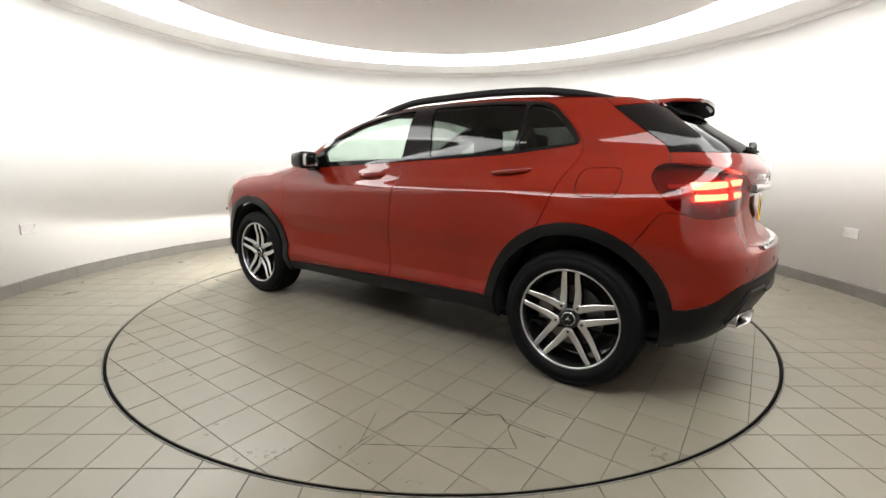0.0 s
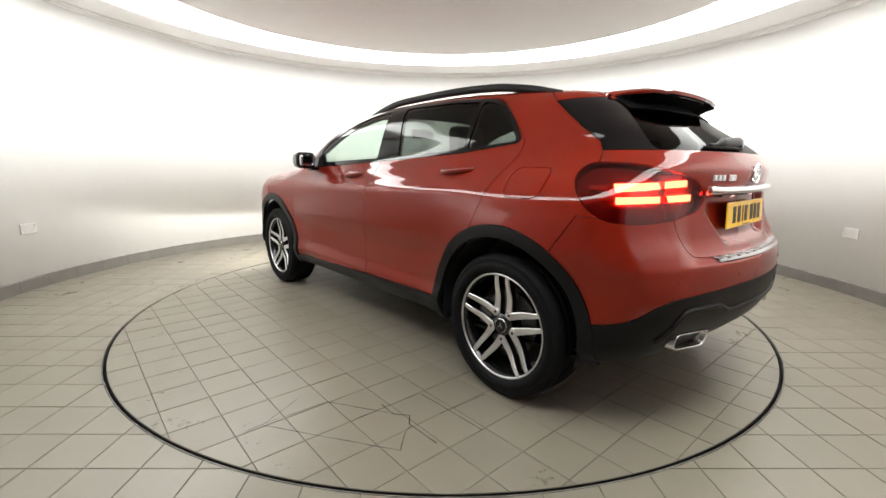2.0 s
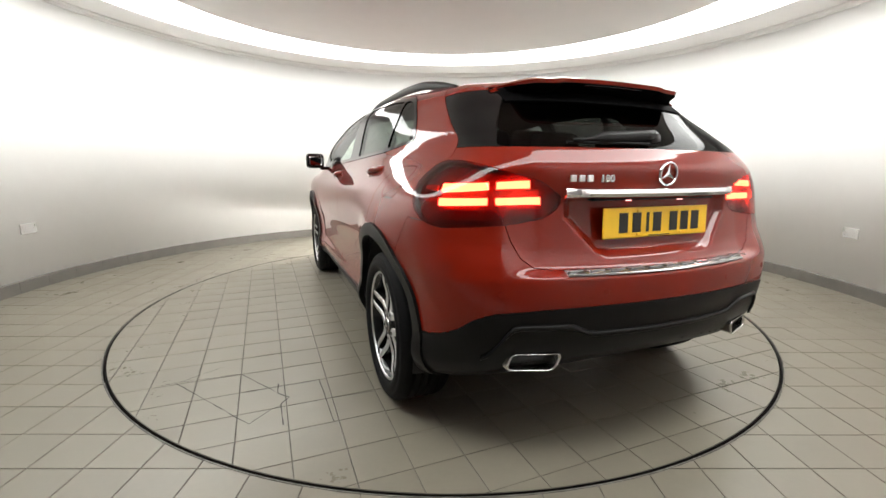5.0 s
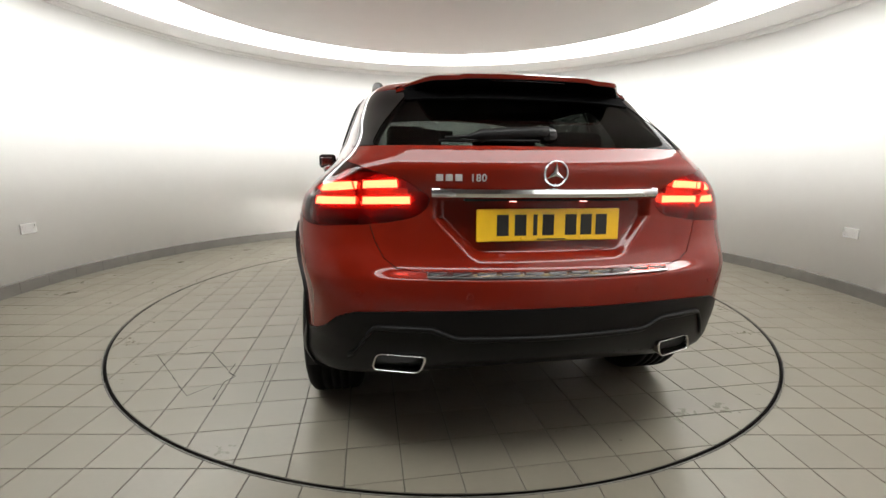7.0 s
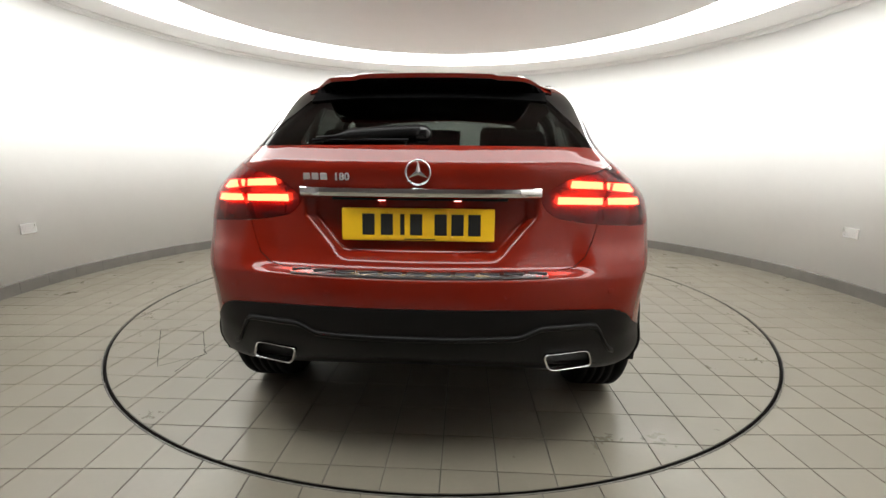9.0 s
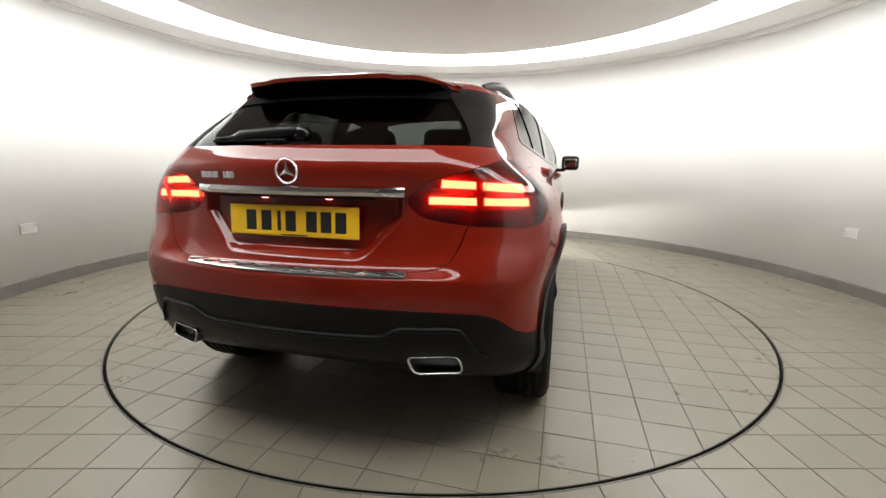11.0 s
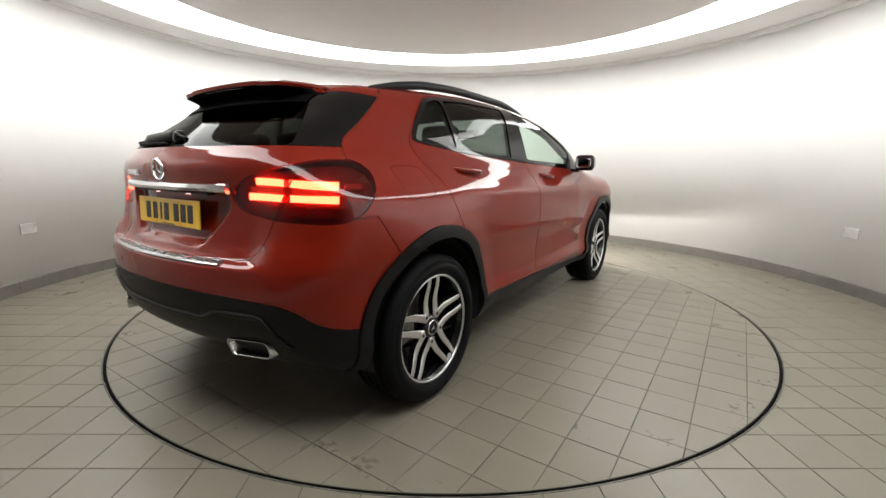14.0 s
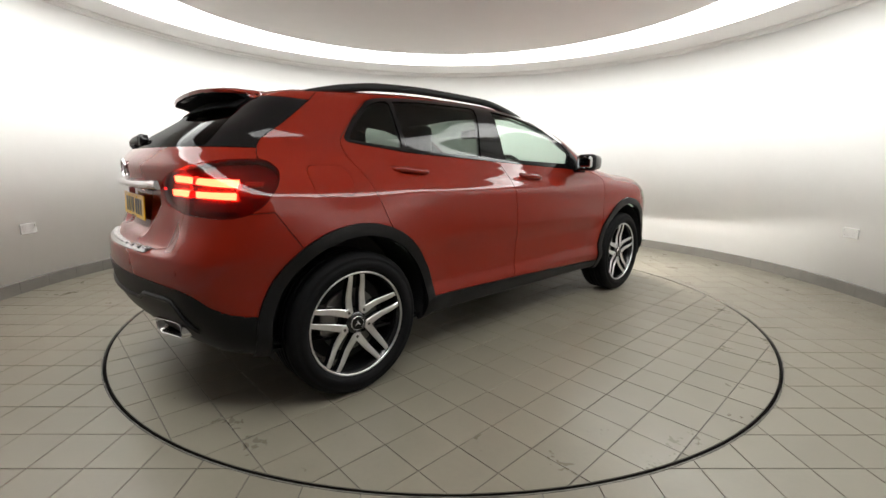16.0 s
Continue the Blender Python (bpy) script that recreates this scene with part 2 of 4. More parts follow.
lathe(bm, [(RING_IN - .02, WALL_TOP + SLOT - .015), (RING_OUT + .02, WALL_TOP + SLOT - .015), (RING_OUT + .02, WALL_TOP + SLOT + .01), (RING_IN - .02, WALL_TOP + SLOT + .01)], 96, center=(*RING_C, 0))
part("frame", bm, M_CEIL, lamp)


# double wall sockets
def socket(px, py, z):
    a = math.atan2((py - ROOM.y) / FAR_R, (px - ROOM.x) / SIDE_R)
    p = wall_at(a)
    n = Vector((-math.cos(a) / SIDE_R, -math.sin(a) / FAR_R)).normalized()
    t = empty("wall_socket")
    t.matrix_world = Matrix.Translation((*p, z)) @ Matrix.Rotation(math.atan2(n.y, n.x) - math.pi / 2, 4, "Z")
    tagged(t, "white plastic double socket on curved wall", "socket", group="wall sockets")
    bm = bmesh.new()
    box(bm, -.073, 0, -.043, .073, .012, .043, .003)
    part("faceplate", bm, M_SOCKET, t)
    for sx in (-.036, .036):
        bm = bmesh.new()
        box(bm, sx - .004 - .02 * (1 if sx < 0 else -1), .011, .012, sx + .006 - .02 * (1 if sx < 0 else -1), .017, .03, .001)
        part("switch", bm, M_SOCKET, t)
        # black blocks on the plate stand in for the holes' dark insides
        bm = bmesh.new()
        for hx, hz, w, h in ((0, .008, .003, .008), (-.011, -.012, .006, .003), (.011, -.012, .006, .003)):
            box(bm, sx + hx - w / 2, .0105, hz - h / 2 - .006, sx + hx + w / 2, .0128, hz + h / 2 - .006)
        part("pin_holes", bm, M_HOLE, t)
    return t


socket(-3.515, .058, .523)
socket(3.525, .247, .530)

# ---- floor: grout bed, tiles one by one, round turntable let into it ----
bm = bmesh.new()
ring_mesh(bm, lambda a: Vector((TABLE_R + .012) * Vector((math.cos(a), math.sin(a)))), lambda a: wall_at(a, .14), -.004, down=False)
lathe(bm, [(TABLE_R + .012, -.004), (TABLE_R + .012, -.12), (.001, -.12)], 128)
floor = part("floor", bm, M_GROUT)
tagged(floor, "beige square tiled studio floor with dark joints", "floor", kind="structure")
bm = bmesh.new()
lathe(bm, [(TABLE_R + .007, -.03), (TABLE_R + .007, .002), (TABLE_R + .010, .003), (TABLE_R + .012, .001), (TABLE_R + .012, -.03)], 192)
part("steel_edging", bm, M_RIM_STEEL, floor, "thin steel ring round turntable", smooth=True)

turntable = empty("turntable")
tagged(turntable, "round tiled turntable set flush in the floor", "turntable")
bm = bmesh.new()
lathe(bm, [(.001, -.004), (TABLE_R - .009, -.004), (TABLE_R - .009, -.09), (.001, -.09)], 128)
part("grout_bed", bm, M_GROUT, turntable)
bm = bmesh.new()
lathe(bm, [(TABLE_R - .008, -.03), (TABLE_R - .008, -.001), (TABLE_R - .005, .0005), (TABLE_R - .001, -.001), (TABLE_R - .001, -.03)], 192)
part("rubber_seal", bm, M_SEAL, turntable, "black dirty rubber edge seal")

rng = random.Random(5)


def crack(*pts, width=.0055):
    """A fine dark crack drawn across the turntable's tiles."""
    bm = bmesh.new()
    fine = []
    for a, b in zip(pts, pts[1:]):
        a, b = Vector(a), Vector(b)
        n = max(2, int((b - a).length / .03))
        side = Vector((-(b - a).y, (b - a).x)).normalized()
        for i in range(n):
            fine.append(a.lerp(b, i / n) + side * rng.uniform(-.0015, .0015))
    fine.append(Vector(pts[-1]))
    rows = []
    for i, p in enumerate(fine):
        d = (fine[min(i + 1, len(fine) - 1)] - fine[max(i - 1, 0)]).normalized()
        w = width * rng.uniform(.25, 1.0) / 2
        o = Vector((-d.y, d.x)) * w
        rows.append((bm.verts.new((*(p + o), .0012)), bm.verts.new((*(p - o), .0012))))
    for a, b in zip(rows, rows[1:]):
        bm.faces.new((a[0], b[0], b[1], a[1]))
    bmesh.ops.recalc_face_normals(bm, faces=bm.faces)
    part("crack", bm, M_CRACK, turntable)


crack((-1.88, -.925), (-1.815, -.918), (-1.52, -.931), (-1.36, -1.185))
crack((-1.815, -.922), (-1.61, -.815), width=.004)
crack((-1.815, -.922), (-1.645, -1.172), (-1.54, -1.332), (-1.47, -1.432), (-1.373, -1.34), (-1.335, -1.334))
crack((-1.49, -1.137), (-1.35, -1.142), (-1.15, -1.141), (-1.135, -1.54))
crack((-1.344, -1.11), (-1.348, -1.21), (-1.30, -1.264), (-1.34, -1.315), (-1.336, -1.49), width=.0065)
crack((-1.193, -1.34), (-.92, -1.354))


def clip(loop, r, inside):
    """Cuts a small convex loop by the circle of radius r about the origin."""
    out, n = [], len(loop)
    ok = [(p.length < r) == inside for p in loop]
    if all(ok):
        return loop, False
    if not any(ok):
        return None, True
    for i in range(n):
        p, q = loop[i], loop[(i + 1) % n]
        if ok[i]:
            out.append(p)
        if ok[i] != ok[(i + 1) % n]:
            lo, hi = p, q
            for _ in range(30):
                mid = (lo + hi) / 2
                if ((mid.length < r) == inside) == ok[i]:
                    lo = mid
                else:
                    hi = mid
            out.append(lo.copy())
            out.append("cut")
    # fill the arc between the two cuts
    cuts = [i for i, p in enumerate(out) if isinstance(p, str)]
    pts = [p for p in out if not isinstance(p, str)]
    if len(cuts) != 2:
        return pts, True
    ends = [i for i in range(len(pts)) if abs(pts[i].length - r) < 1e-5]
    if len(ends) != 2:
        return pts, True
    a, b = ends
    if b != a + 1:
        pts = pts[b:] + pts[:b]
        a, b = 0, 1
    aa, ab = math.atan2(pts[a].y, pts[a].x), math.atan2(pts[b].y, pts[b].x)
    da = (ab - aa + math.pi) % (2 * math.pi) - math.pi
    arc = [Vector((r * math.cos(aa + da * k / 5), r * math.sin(aa + da * k / 5))) for k in range(1, 5)]
    return pts[:a + 1] + arc + pts[a + 1:], True


def tile_faces(bm, loop, z, chamfer=.0016, depth=.006):
    c = sum(loop, Vector((0, 0))) / len(loop)
    top, rim, low = [], [], []
    for p in loop:
        inner = c + (p - c) * (1 - chamfer / max((p - c).length, .01))
        top.append(bm.verts.new((*inner, z)))
        rim.append(bm.verts.new((*p, z - chamfer * .6)))
        low.append(bm.verts.new((*p, z - depth)))
    bm.faces.new(top)
    n = len(loop)
    for i in range(n):
        j = (i + 1) % n
        bm.faces.new((rim[i], rim[j], top[j], top[i]))
        bm.faces.new((low[i], low[j], rim[j], rim[i]))


def trim_to_wall(loop, was_cut):
    """Pulls what would stick out behind the wall back under it."""
    res, moved = [], False
    for p in loop:
        d = p - ROOM
        b = (FAR_R if d.y >= 0 else NEAR_R) + .12
        k = math.sqrt((d.x / (SIDE_R + .12)) ** 2 + (d.y / b) ** 2)
        moved = moved or k > 1
        res.append(ROOM + d / k if k > 1 else p)
    if not moved:
        return loop, was_cut
    area = sum(p.x * q.y - q.x * p.y for p, q in zip(res, res[1:] + res[:1])) / 2
    return (None if abs(area) < .002 else res), True


def lay_tiles(parent, grid, keep, r, inside, near):
    """Tiles of 200 mm; the nearest 300 are pieces of their own, cut and far ones are joined."""
    g = .0017
    lean = Matrix.Rotation(grid[2], 2)
    cells = []
    for i in range(-22, 22):
        for j in range(-24, 22):
            x0, y0 = grid[0] + i * PITCH, grid[1] + j * PITCH
            loop = [Vector((x0 + g, y0 + g)), Vector((x0 + PITCH - g, y0 + g)), Vector((x0 + PITCH - g, y0 + PITCH - g)), Vector((x0 + g, y0 + PITCH - g))]
            loop = [lean @ p for p in loop]
            mid = lean @ Vector((x0 + PITCH / 2, y0 + PITCH / 2))
            if not keep(mid):
                continue
            res, was_cut = clip(loop, r, inside)
            if res and not inside:
                res, was_cut = trim_to_wall(res, was_cut)
            if res and len(res) > 2:
                cells.append((near(mid), mid, res, was_cut))
    cells.sort(key=lambda c: c[0])
    rest, shared, count = bmesh.new(), None, 0
    for _, mid, loop, was_cut in cells:
        z = rng.uniform(-.0006, .0006)
        if count < 300:
            count += 1
            if was_cut or shared is None:
                bm = bmesh.new()
                tile_faces(bm, [p - mid for p in loop], 0)
                me = bpy.data.meshes.new("tile")
                bm.to_mesh(me)
                bm.free()
                me.materials.append(M_TILE)
                if not was_cut:
                    shared = me
            else:
                me = shared
            ob = new("tile", me)
            ob.parent = parent
            ob.location = (*mid, z)
            ob.rotation_euler = (rng.uniform(-.003, .003), rng.uniform(-.003, .003), 0)
        else:
            tile_faces(rest, loop, z)
    part("tiles_joined", rest, M_TILE_REST, parent, kind="stuff")


lay_tiles(turntable, TABLE_GRID, lambda m: m.length < TABLE_R + .15, TABLE_R - .010, True, lambda m: m.length)
lay_tiles(floor, FLOOR_GRID, lambda m: m.length > TABLE_R - .15 and ((m.x - ROOM.x) / (SIDE_R + .25)) ** 2 + ((m.y - ROOM.y) / ((FAR_R if m.y > 0 else NEAR_R) + .25)) ** 2 < 1,
          TABLE_R + .013, False, lambda m: abs(m.x) * .6 + m.y + 4)

# ---- the car's form ----
def curve(*pts):
    """A smooth monotone interpolant through a few control points."""
    px = np.array([p[0] for p in pts], float)
    py = np.array([p[1] for p in pts], float)
    h, d = np.diff(px), np.diff(py) / np.diff(px)
    m = np.zeros(len(px))
    m[0], m[-1] = d[0], d[-1]
    for i in range(1, len(px) - 1):
        if d[i - 1] * d[i] > 0:
            a, b = 2 * h[i] + h[i - 1], h[i] + 2 * h[i - 1]
            m[i] = (a + b) / (a / d[i - 1] + b / d[i])

    def at(v):
        v = np.clip(np.asarray(v, float), px[0], px[-1])
        i = np.clip(np.searchsorted(px, v) - 1, 0, len(px) - 2)
        s = (v - px[i]) / h[i]
        return (py[i] * (1 + 2 * s) * (1 - s) ** 2 + h[i] * m[i] * s * (1 - s) ** 2
                + py[i + 1] * s * s * (3 - 2 * s) + h[i] * m[i + 1] * s * s * (s - 1))
    return at


def ease(v, a, b):
    s = np.clip((v - a) / (b - a), 0, 1)
    return s * s * (3 - 2 * s)


# the car's space: x to its right, y forward from the rear axle, z up from the ground
WHEEL_Z, WHEEL_BASE = 0.343, 2.699
roof_z = curve((-.75, 1.29), (-.45, 1.395), (-.2, 1.440), (.2, 1.478), (.7, 1.502), (1.1, 1.497), (1.45, 1.463), (1.75, 1.395),
               (2.1, 1.235), (2.35, 1.118), (2.55, 1.076), (2.9, 1.045), (3.2, .985), (3.42, .875), (3.55, .7))
tail_y = curve((.25, -.66), (.4, -.745), (.5, -.785), (.62, -.80), (.70, -.795), (.735, -.745), (.8, -.715), (.95, -.695), (1.06, -.71), (1.125, -.675),
               (1.31, -.428), (1.4, -.345), (1.6, -.15))
nose_y = curve((.2, 3.42), (.35, 3.52), (.55, 3.56), (.75, 3.53), (.95, 3.4), (1.2, 3.1))
side_x = curve((.2, .80), (.30, .858), (.38, .888), (.47, .873), (.58, .876), (.72, .897), (.86, .902), (.93, .892), (1.0, .863), (1.06, .828),
               (1.12, .797), (1.25, .762), (1.40, .714), (1.55, .63))
corner_y = curve((.25, -.66), (.4, -.745), (.5, -.785), (.62, -.80), (.69, -.796), (.74, -.778), (.82, -.738), (.88, -.724), (.95, -.715), (1.06, -.71), (1.125, -.675),
                 (1.31, -.428), (1.4, -.345), (1.6, -.15))
low_plan = curve((-.8, .90), (-.5, .955), (-.2, .985), (.3, 1), (2.3, 1), (2.7, 1.0), (3.0, .99), (3.3, .965), (3.55, .90))
high_plan = curve((-.8, .74), (-.5, .80), (-.2, .872), (.1, .922), (.5, .972), (1.0, 1), (1.6, 1.052), (2.0, 1.085), (2.4, 1.08), (3, 1.05))
floor_z = curve((-.8, .42), (-.5, .30), (.0, .275), (2.7, .25), (3.3, .24), (3.6, .27))


def smax(a, b, k):
    return np.maximum(a, b) + np.maximum(k - np.abs(a - b), 0) ** 2 / (4 * k)


def shape(p):
    """Below zero inside the closed body, above it outside."""
    x, y, z = np.abs(p[..., 0]), p[..., 1], p[..., 2]
    up = ease(z, .95, 1.2)
    w = side_x(z) * (low_plan(y) * (1 - up) + high_plan(y) * up)
    w = w * (1 - .055 * ease(z, 1.15, 1.40) * (1 - ease(y, -.1, .9)))
    for wy in (0, WHEEL_BASE):
        r = np.hypot(y - wy, z - WHEEL_Z)
        w = w + .016 * (1 - ease(r, .42, .62)) * (1 - ease(z, .7, .95))
    w = w + .008 * np.exp(-((z - .93 + .02 * (y - 1)) / .04) ** 2) * ease(y, .25, .6) * (1 - ease(y, 1.2, 2.3))
    w = w + .024 * np.exp(-((z - .79) / .11) ** 2) * np.exp(-((y + .02) / .36) ** 2)
    side = x - w
    hood = ease(y, 1.9, 2.5)
    top = z - (roof_z(y) - (.045 * (x / .65) ** 2 + .018 * (x / .68) ** 6) * (1 - hood) - (.04 * (x / .8) ** 2 + .03 * (x / .86) ** 6) * hood)
    edge = .385 - .9 * np.clip(.90 - z, 0, .2)
    plate = ease(x, edge + .026, edge - .026) * ease(z, .752, .790) * ease(z, .985, .96)
    out = ease(x, .50, .66)
    rear = tail_y(z) * (1 - out) + corner_y(z) * out + .27 * x ** 2 + .032 * plate - y
    front = y - (nose_y(z) - .22 * x ** 2 - .2 * x ** 6)
    bottom = floor_z(y) - z
    f = smax(side, top, .085)
    f = smax(f, rear, .16)
    f = smax(f, front, .25)
    return smax(f, bottom, .04)


# ---- body surface: rays from a core box to the form ----
CORE0, CORE1, REACH = Vector((-.35, -.25, .5)), Vector((.35, 3.05, .8)), .6


def body_grid():
    """The right half of the closed body as a fine quad grid on the form."""
    def steps(a, b, lo, hi, n_in, n_out):
        inner = np.linspace(lo, hi, n_in + 1)
        left = np.linspace(a, lo, n_out + 1)[:-1] if a < lo else []
        right = np.linspace(hi, b, n_out + 1)[1:] if b > hi else []
        return np.concatenate([left, inner, right])
    xs = steps(0, CORE1.x + REACH, 0, CORE1.x, 40, 40)
    ys = steps(CORE0.y - REACH, CORE1.y + REACH, CORE0.y, CORE1.y, 130, 34)
    zs = steps(CORE0.z - REACH, CORE1.z + REACH, CORE0.z, CORE1.z, 30, 42)
    index, pts, quads = {}, [], []

    def vid(p):
        k = (round(p[0], 5), round(p[1], 5), round(p[2], 5))
        if k not in index:
            index[k] = len(pts)
            pts.append(k)
        return index[k]
    for axis, value, us, vs in ((0, xs[-1], ys, zs), (1, ys[0], xs, zs), (1, ys[-1], xs, zs), (2, zs[-1], xs, ys), (2, zs[0], xs, ys)):
        def at(u, v):
            return {0: (value, u, v), 1: (u, value, v), 2: (u, v, value)}[axis]
        ids = [[vid(at(u, v)) for v in vs] for u in us]
        for i in range(len(us) - 1):
            for j in range(len(vs) - 1):
                quads.append((ids[i][j], ids[i + 1][j], ids[i + 1][j + 1], ids[i][j + 1]))
    p = np.array(pts)
    lo, hi = np.array(CORE0), np.array(CORE1)
    base = np.clip(p, lo, hi)
    way = p - base
    a, b = np.zeros(len(p)), np.full(len(p), 2.2)
    for _ in range(44):
        m = (a + b) / 2
        inside = shape(base + way * m[:, None]) < 0
        a, b = np.where(inside, m, a), np.where(inside, b, m)
    return base + way * a[:, None], quads


def normals_at(p):
    e = 2e-3
    n = np.stack([shape(p + np.eye(3)[i] * e) - shape(p - np.eye(3)[i] * e) for i in range(3)], -1)
    return n / np.linalg.norm(n, axis=-1, keepdims=True)


# ---- cutting the surface into panels ----
SIDE = (Vector((0, 1, 0)), Vector((0, 0, 1)), Vector((1, 0, 0)))
REAR = (Vector((1, 0, 0)), Vector((0, 0, 1)), Vector((0, 1, 0)))
CORNER = (Vector((1, 1, 0)).normalized(), Vector((0, 0, 1)), Vector((1, -1, 0)).normalized())
PLAN = (Vector((1, 0, 0)), Vector((0, 1, 0)), Vector((0, 0, 1)))


def rounded(pts, r=.02, n=5):
    """A closed outline with its corners rounded."""
    pts, out = [Vector(p) for p in pts], []
    for i, p in enumerate(pts):
        a, b = pts[i - 1] - p, pts[(i + 1) % len(pts)] - p
        k = min(r, a.length * .48, b.length * .48)
        p0, p1 = p + a.normalized() * k, p + b.normalized() * k
        for j in range(n + 1):
            s = j / n
            out.append(p0 * (1 - s) ** 2 + p * 2 * s * (1 - s) + p1 * s * s)
    return out


def circle(y, z, r, n=72):
    return [Vector((y + r * math.cos(2 * math.pi * i / n), z + r * math.sin(2 * math.pi * i / n))) for i in range(n)]


def inside(q, loop):
    odd, j = False, len(loop) - 1
    for i in range(len(loop)):
        a, b = loop[i], loop[j]
        if (a.y > q[1]) != (b.y > q[1]) and q[0] < (b.x - a.x) * (q[1] - a.y) / (b.y - a.y) + a.x:
            odd = not odd
        j = i
    return odd


class Skin:
    """A polygon skin that can be cut along lines; neighbours keep sharing their edges."""

    def __init__(self, pts, polys):
        self.co = [Vector(p) for p in pts]
        self.faces, self.edges, self.info = {}, {}, {}
        for p in polys:
            self.add(list(p))

    def add(self, poly):
        k = len(self.info)
        self.faces[k] = poly
        self.info[k] = None
        for a, b in zip(poly, poly[1:] + poly[:1]):
            self.edges.setdefault((min(a, b), max(a, b)), set()).add(k)
        return k

    def drop(self, k):
        poly = self.faces.pop(k)
        for a, b in zip(poly, poly[1:] + poly[:1]):
            self.edges[(min(a, b), max(a, b))].discard(k)

    def middle(self, k):
        if self.info[k] is None:
            ps = [self.co[i] for i in self.faces[k]]
            n = Vector((0, 0, 0))
            for a, b in zip(ps, ps[1:] + ps[:1]):
                n += a.cross(b)
            c = sum(ps, Vector((0, 0, 0))) / len(ps)
            if len(ps) > 4:
                n = Vector((0, 0, 0))
                for a, b in zip(ps, ps[1:] + ps[:1]):
                    n += (a - c).cross(b - c)
            self.info[k] = (c, n.normalized() if n.length > 1e-12 else Vector((0, 0, 1)))
        return self.info[k]

    def split_edge(self, a, b, s):
        self.co.append(self.co[a].lerp(self.co[b], s))
        m = len(self.co) - 1
        users = self.edges.pop((min(a, b), max(a, b)))
        for k in users:
            poly = self.faces[k]
            for i in range(len(poly)):
                if {poly[i], poly[(i + 1) % len(poly)]} == {a, b}:
                    poly.insert(i + 1, m)
                    break
        for e in ((a, m), (b, m)):
            self.edges.setdefault((min(e), max(e)), set()).update(users)
        return m

    def slice(self, k, origin, normal):
        poly = self.faces[k]
        d = {i: (self.co[i] - origin).dot(normal) for i in poly}
        for i in d:
            if abs(d[i]) < 2e-4:
                d[i] = 0.0
        if max(d.values()) <= 0 or min(d.values()) >= 0:
            return [k]
        for a, b in zip(list(poly), poly[1:] + poly[:1]):
            if d[a] * d[b] < 0:
                m = self.split_edge(a, b, d[a] / (d[a] - d[b]))
                d[m] = 0.0
        poly = self.faces[k]
        on = [i for i, v in enumerate(poly) if d[v] == 0]
        if len(on) != 2 or abs(on[0] - on[1]) in (1, len(poly) - 1):
            return [k]
        i, j = on
        one, two = poly[i:j + 1], poly[j:] + poly[:i + 1]
        self.drop(k)
        return [self.add(one), self.add(two)]


def cut(skin, proj, loop, where, closed=True):
    """Cuts the faces along an outline seen along the projection's third axis."""
    u, v, w = proj
    ux, uy = [p.x for p in loop], [p.y for p in loop]
    lo, hi = (min(ux) - .06, min(uy) - .06), (max(ux) + .06, max(uy) + .06)
    pool = set()
    for k in skin.faces:
        c, n = skin.middle(k)
        if lo[0] < c.dot(u) < hi[0] and lo[1] < c.dot(v) < hi[1] and where(c, n):
            pool.add(k)
    n = len(loop)
    for i in range(n if closed else n - 1):
        a, b = loop[i], loop[(i + 1) % n]
        if (b - a).length < 1e-5:
            continue
        x0, x1, y0, y1 = min(a.x, b.x) - 1e-3, max(a.x, b.x) + 1e-3, min(a.y, b.y) - 1e-3, max(a.y, b.y) + 1e-3
        origin, normal = u * a.x + v * a.y, (u * (b.x - a.x) + v * (b.y - a.y)).cross(w).normalized()
        for k in list(pool):
            c = skin.middle(k)[0]
            cu, cv = c.dot(u), c.dot(v)
            if cu < x0 - .08 or cu > x1 + .08 or cv < y0 - .08 or cv > y1 + .08:
                continue
            ps = [skin.co[q] for q in skin.faces[k]]
            pu, pv = [q.dot(u) for q in ps], [q.dot(v) for q in ps]
            if max(pu) >= x0 and min(pu) <= x1 and max(pv) >= y0 and min(pv) <= y1:
                pool.discard(k)
                pool.update(skin.slice(k, origin, normal))


ARCH_Z, ARCH_IN, ARCH_OUT = .362, .405, .458
DLO = rounded([(.04, 1.185), (.12, 1.287), (.22, 1.388), (.30, 1.413), (.55, 1.430), (1.0, 1.434), (1.29, 1.414), (1.535, 1.358), (1.75, 1.262), (1.95, 1.095), (2.0, 1.05),
               (1.08, 1.100), (.40, 1.138)], .05)
FRONT_GLASS = rounded([(1.135, 1.118), (1.098, 1.408), (1.29, 1.393), (1.525, 1.336), (1.735, 1.242), (1.83, 1.165), (1.80, 1.095)], .02)
REAR_GLASS_SIDE = rounded([(.392, 1.158), (.372, 1.398), (.55, 1.410), (.958, 1.414), (.925, 1.126)], .015)
QUARTER_GLASS = rounded([(.075, 1.192), (.14, 1.277), (.235, 1.372), (.30, 1.393), (.350, 1.398), (.368, 1.160)], .025)
FRONT_DOOR = rounded([(1.170, .28), (1.185, .63), (1.150, .83), (1.130, .964), (1.075, 1.095), (1.09, 1.2), (1.08, 1.425), (1.3, 1.42), (1.75, 1.28), (2.0, 1.07), (2.29, .985), (2.282, .82), (2.312, .52), (2.29, .28)], .03)
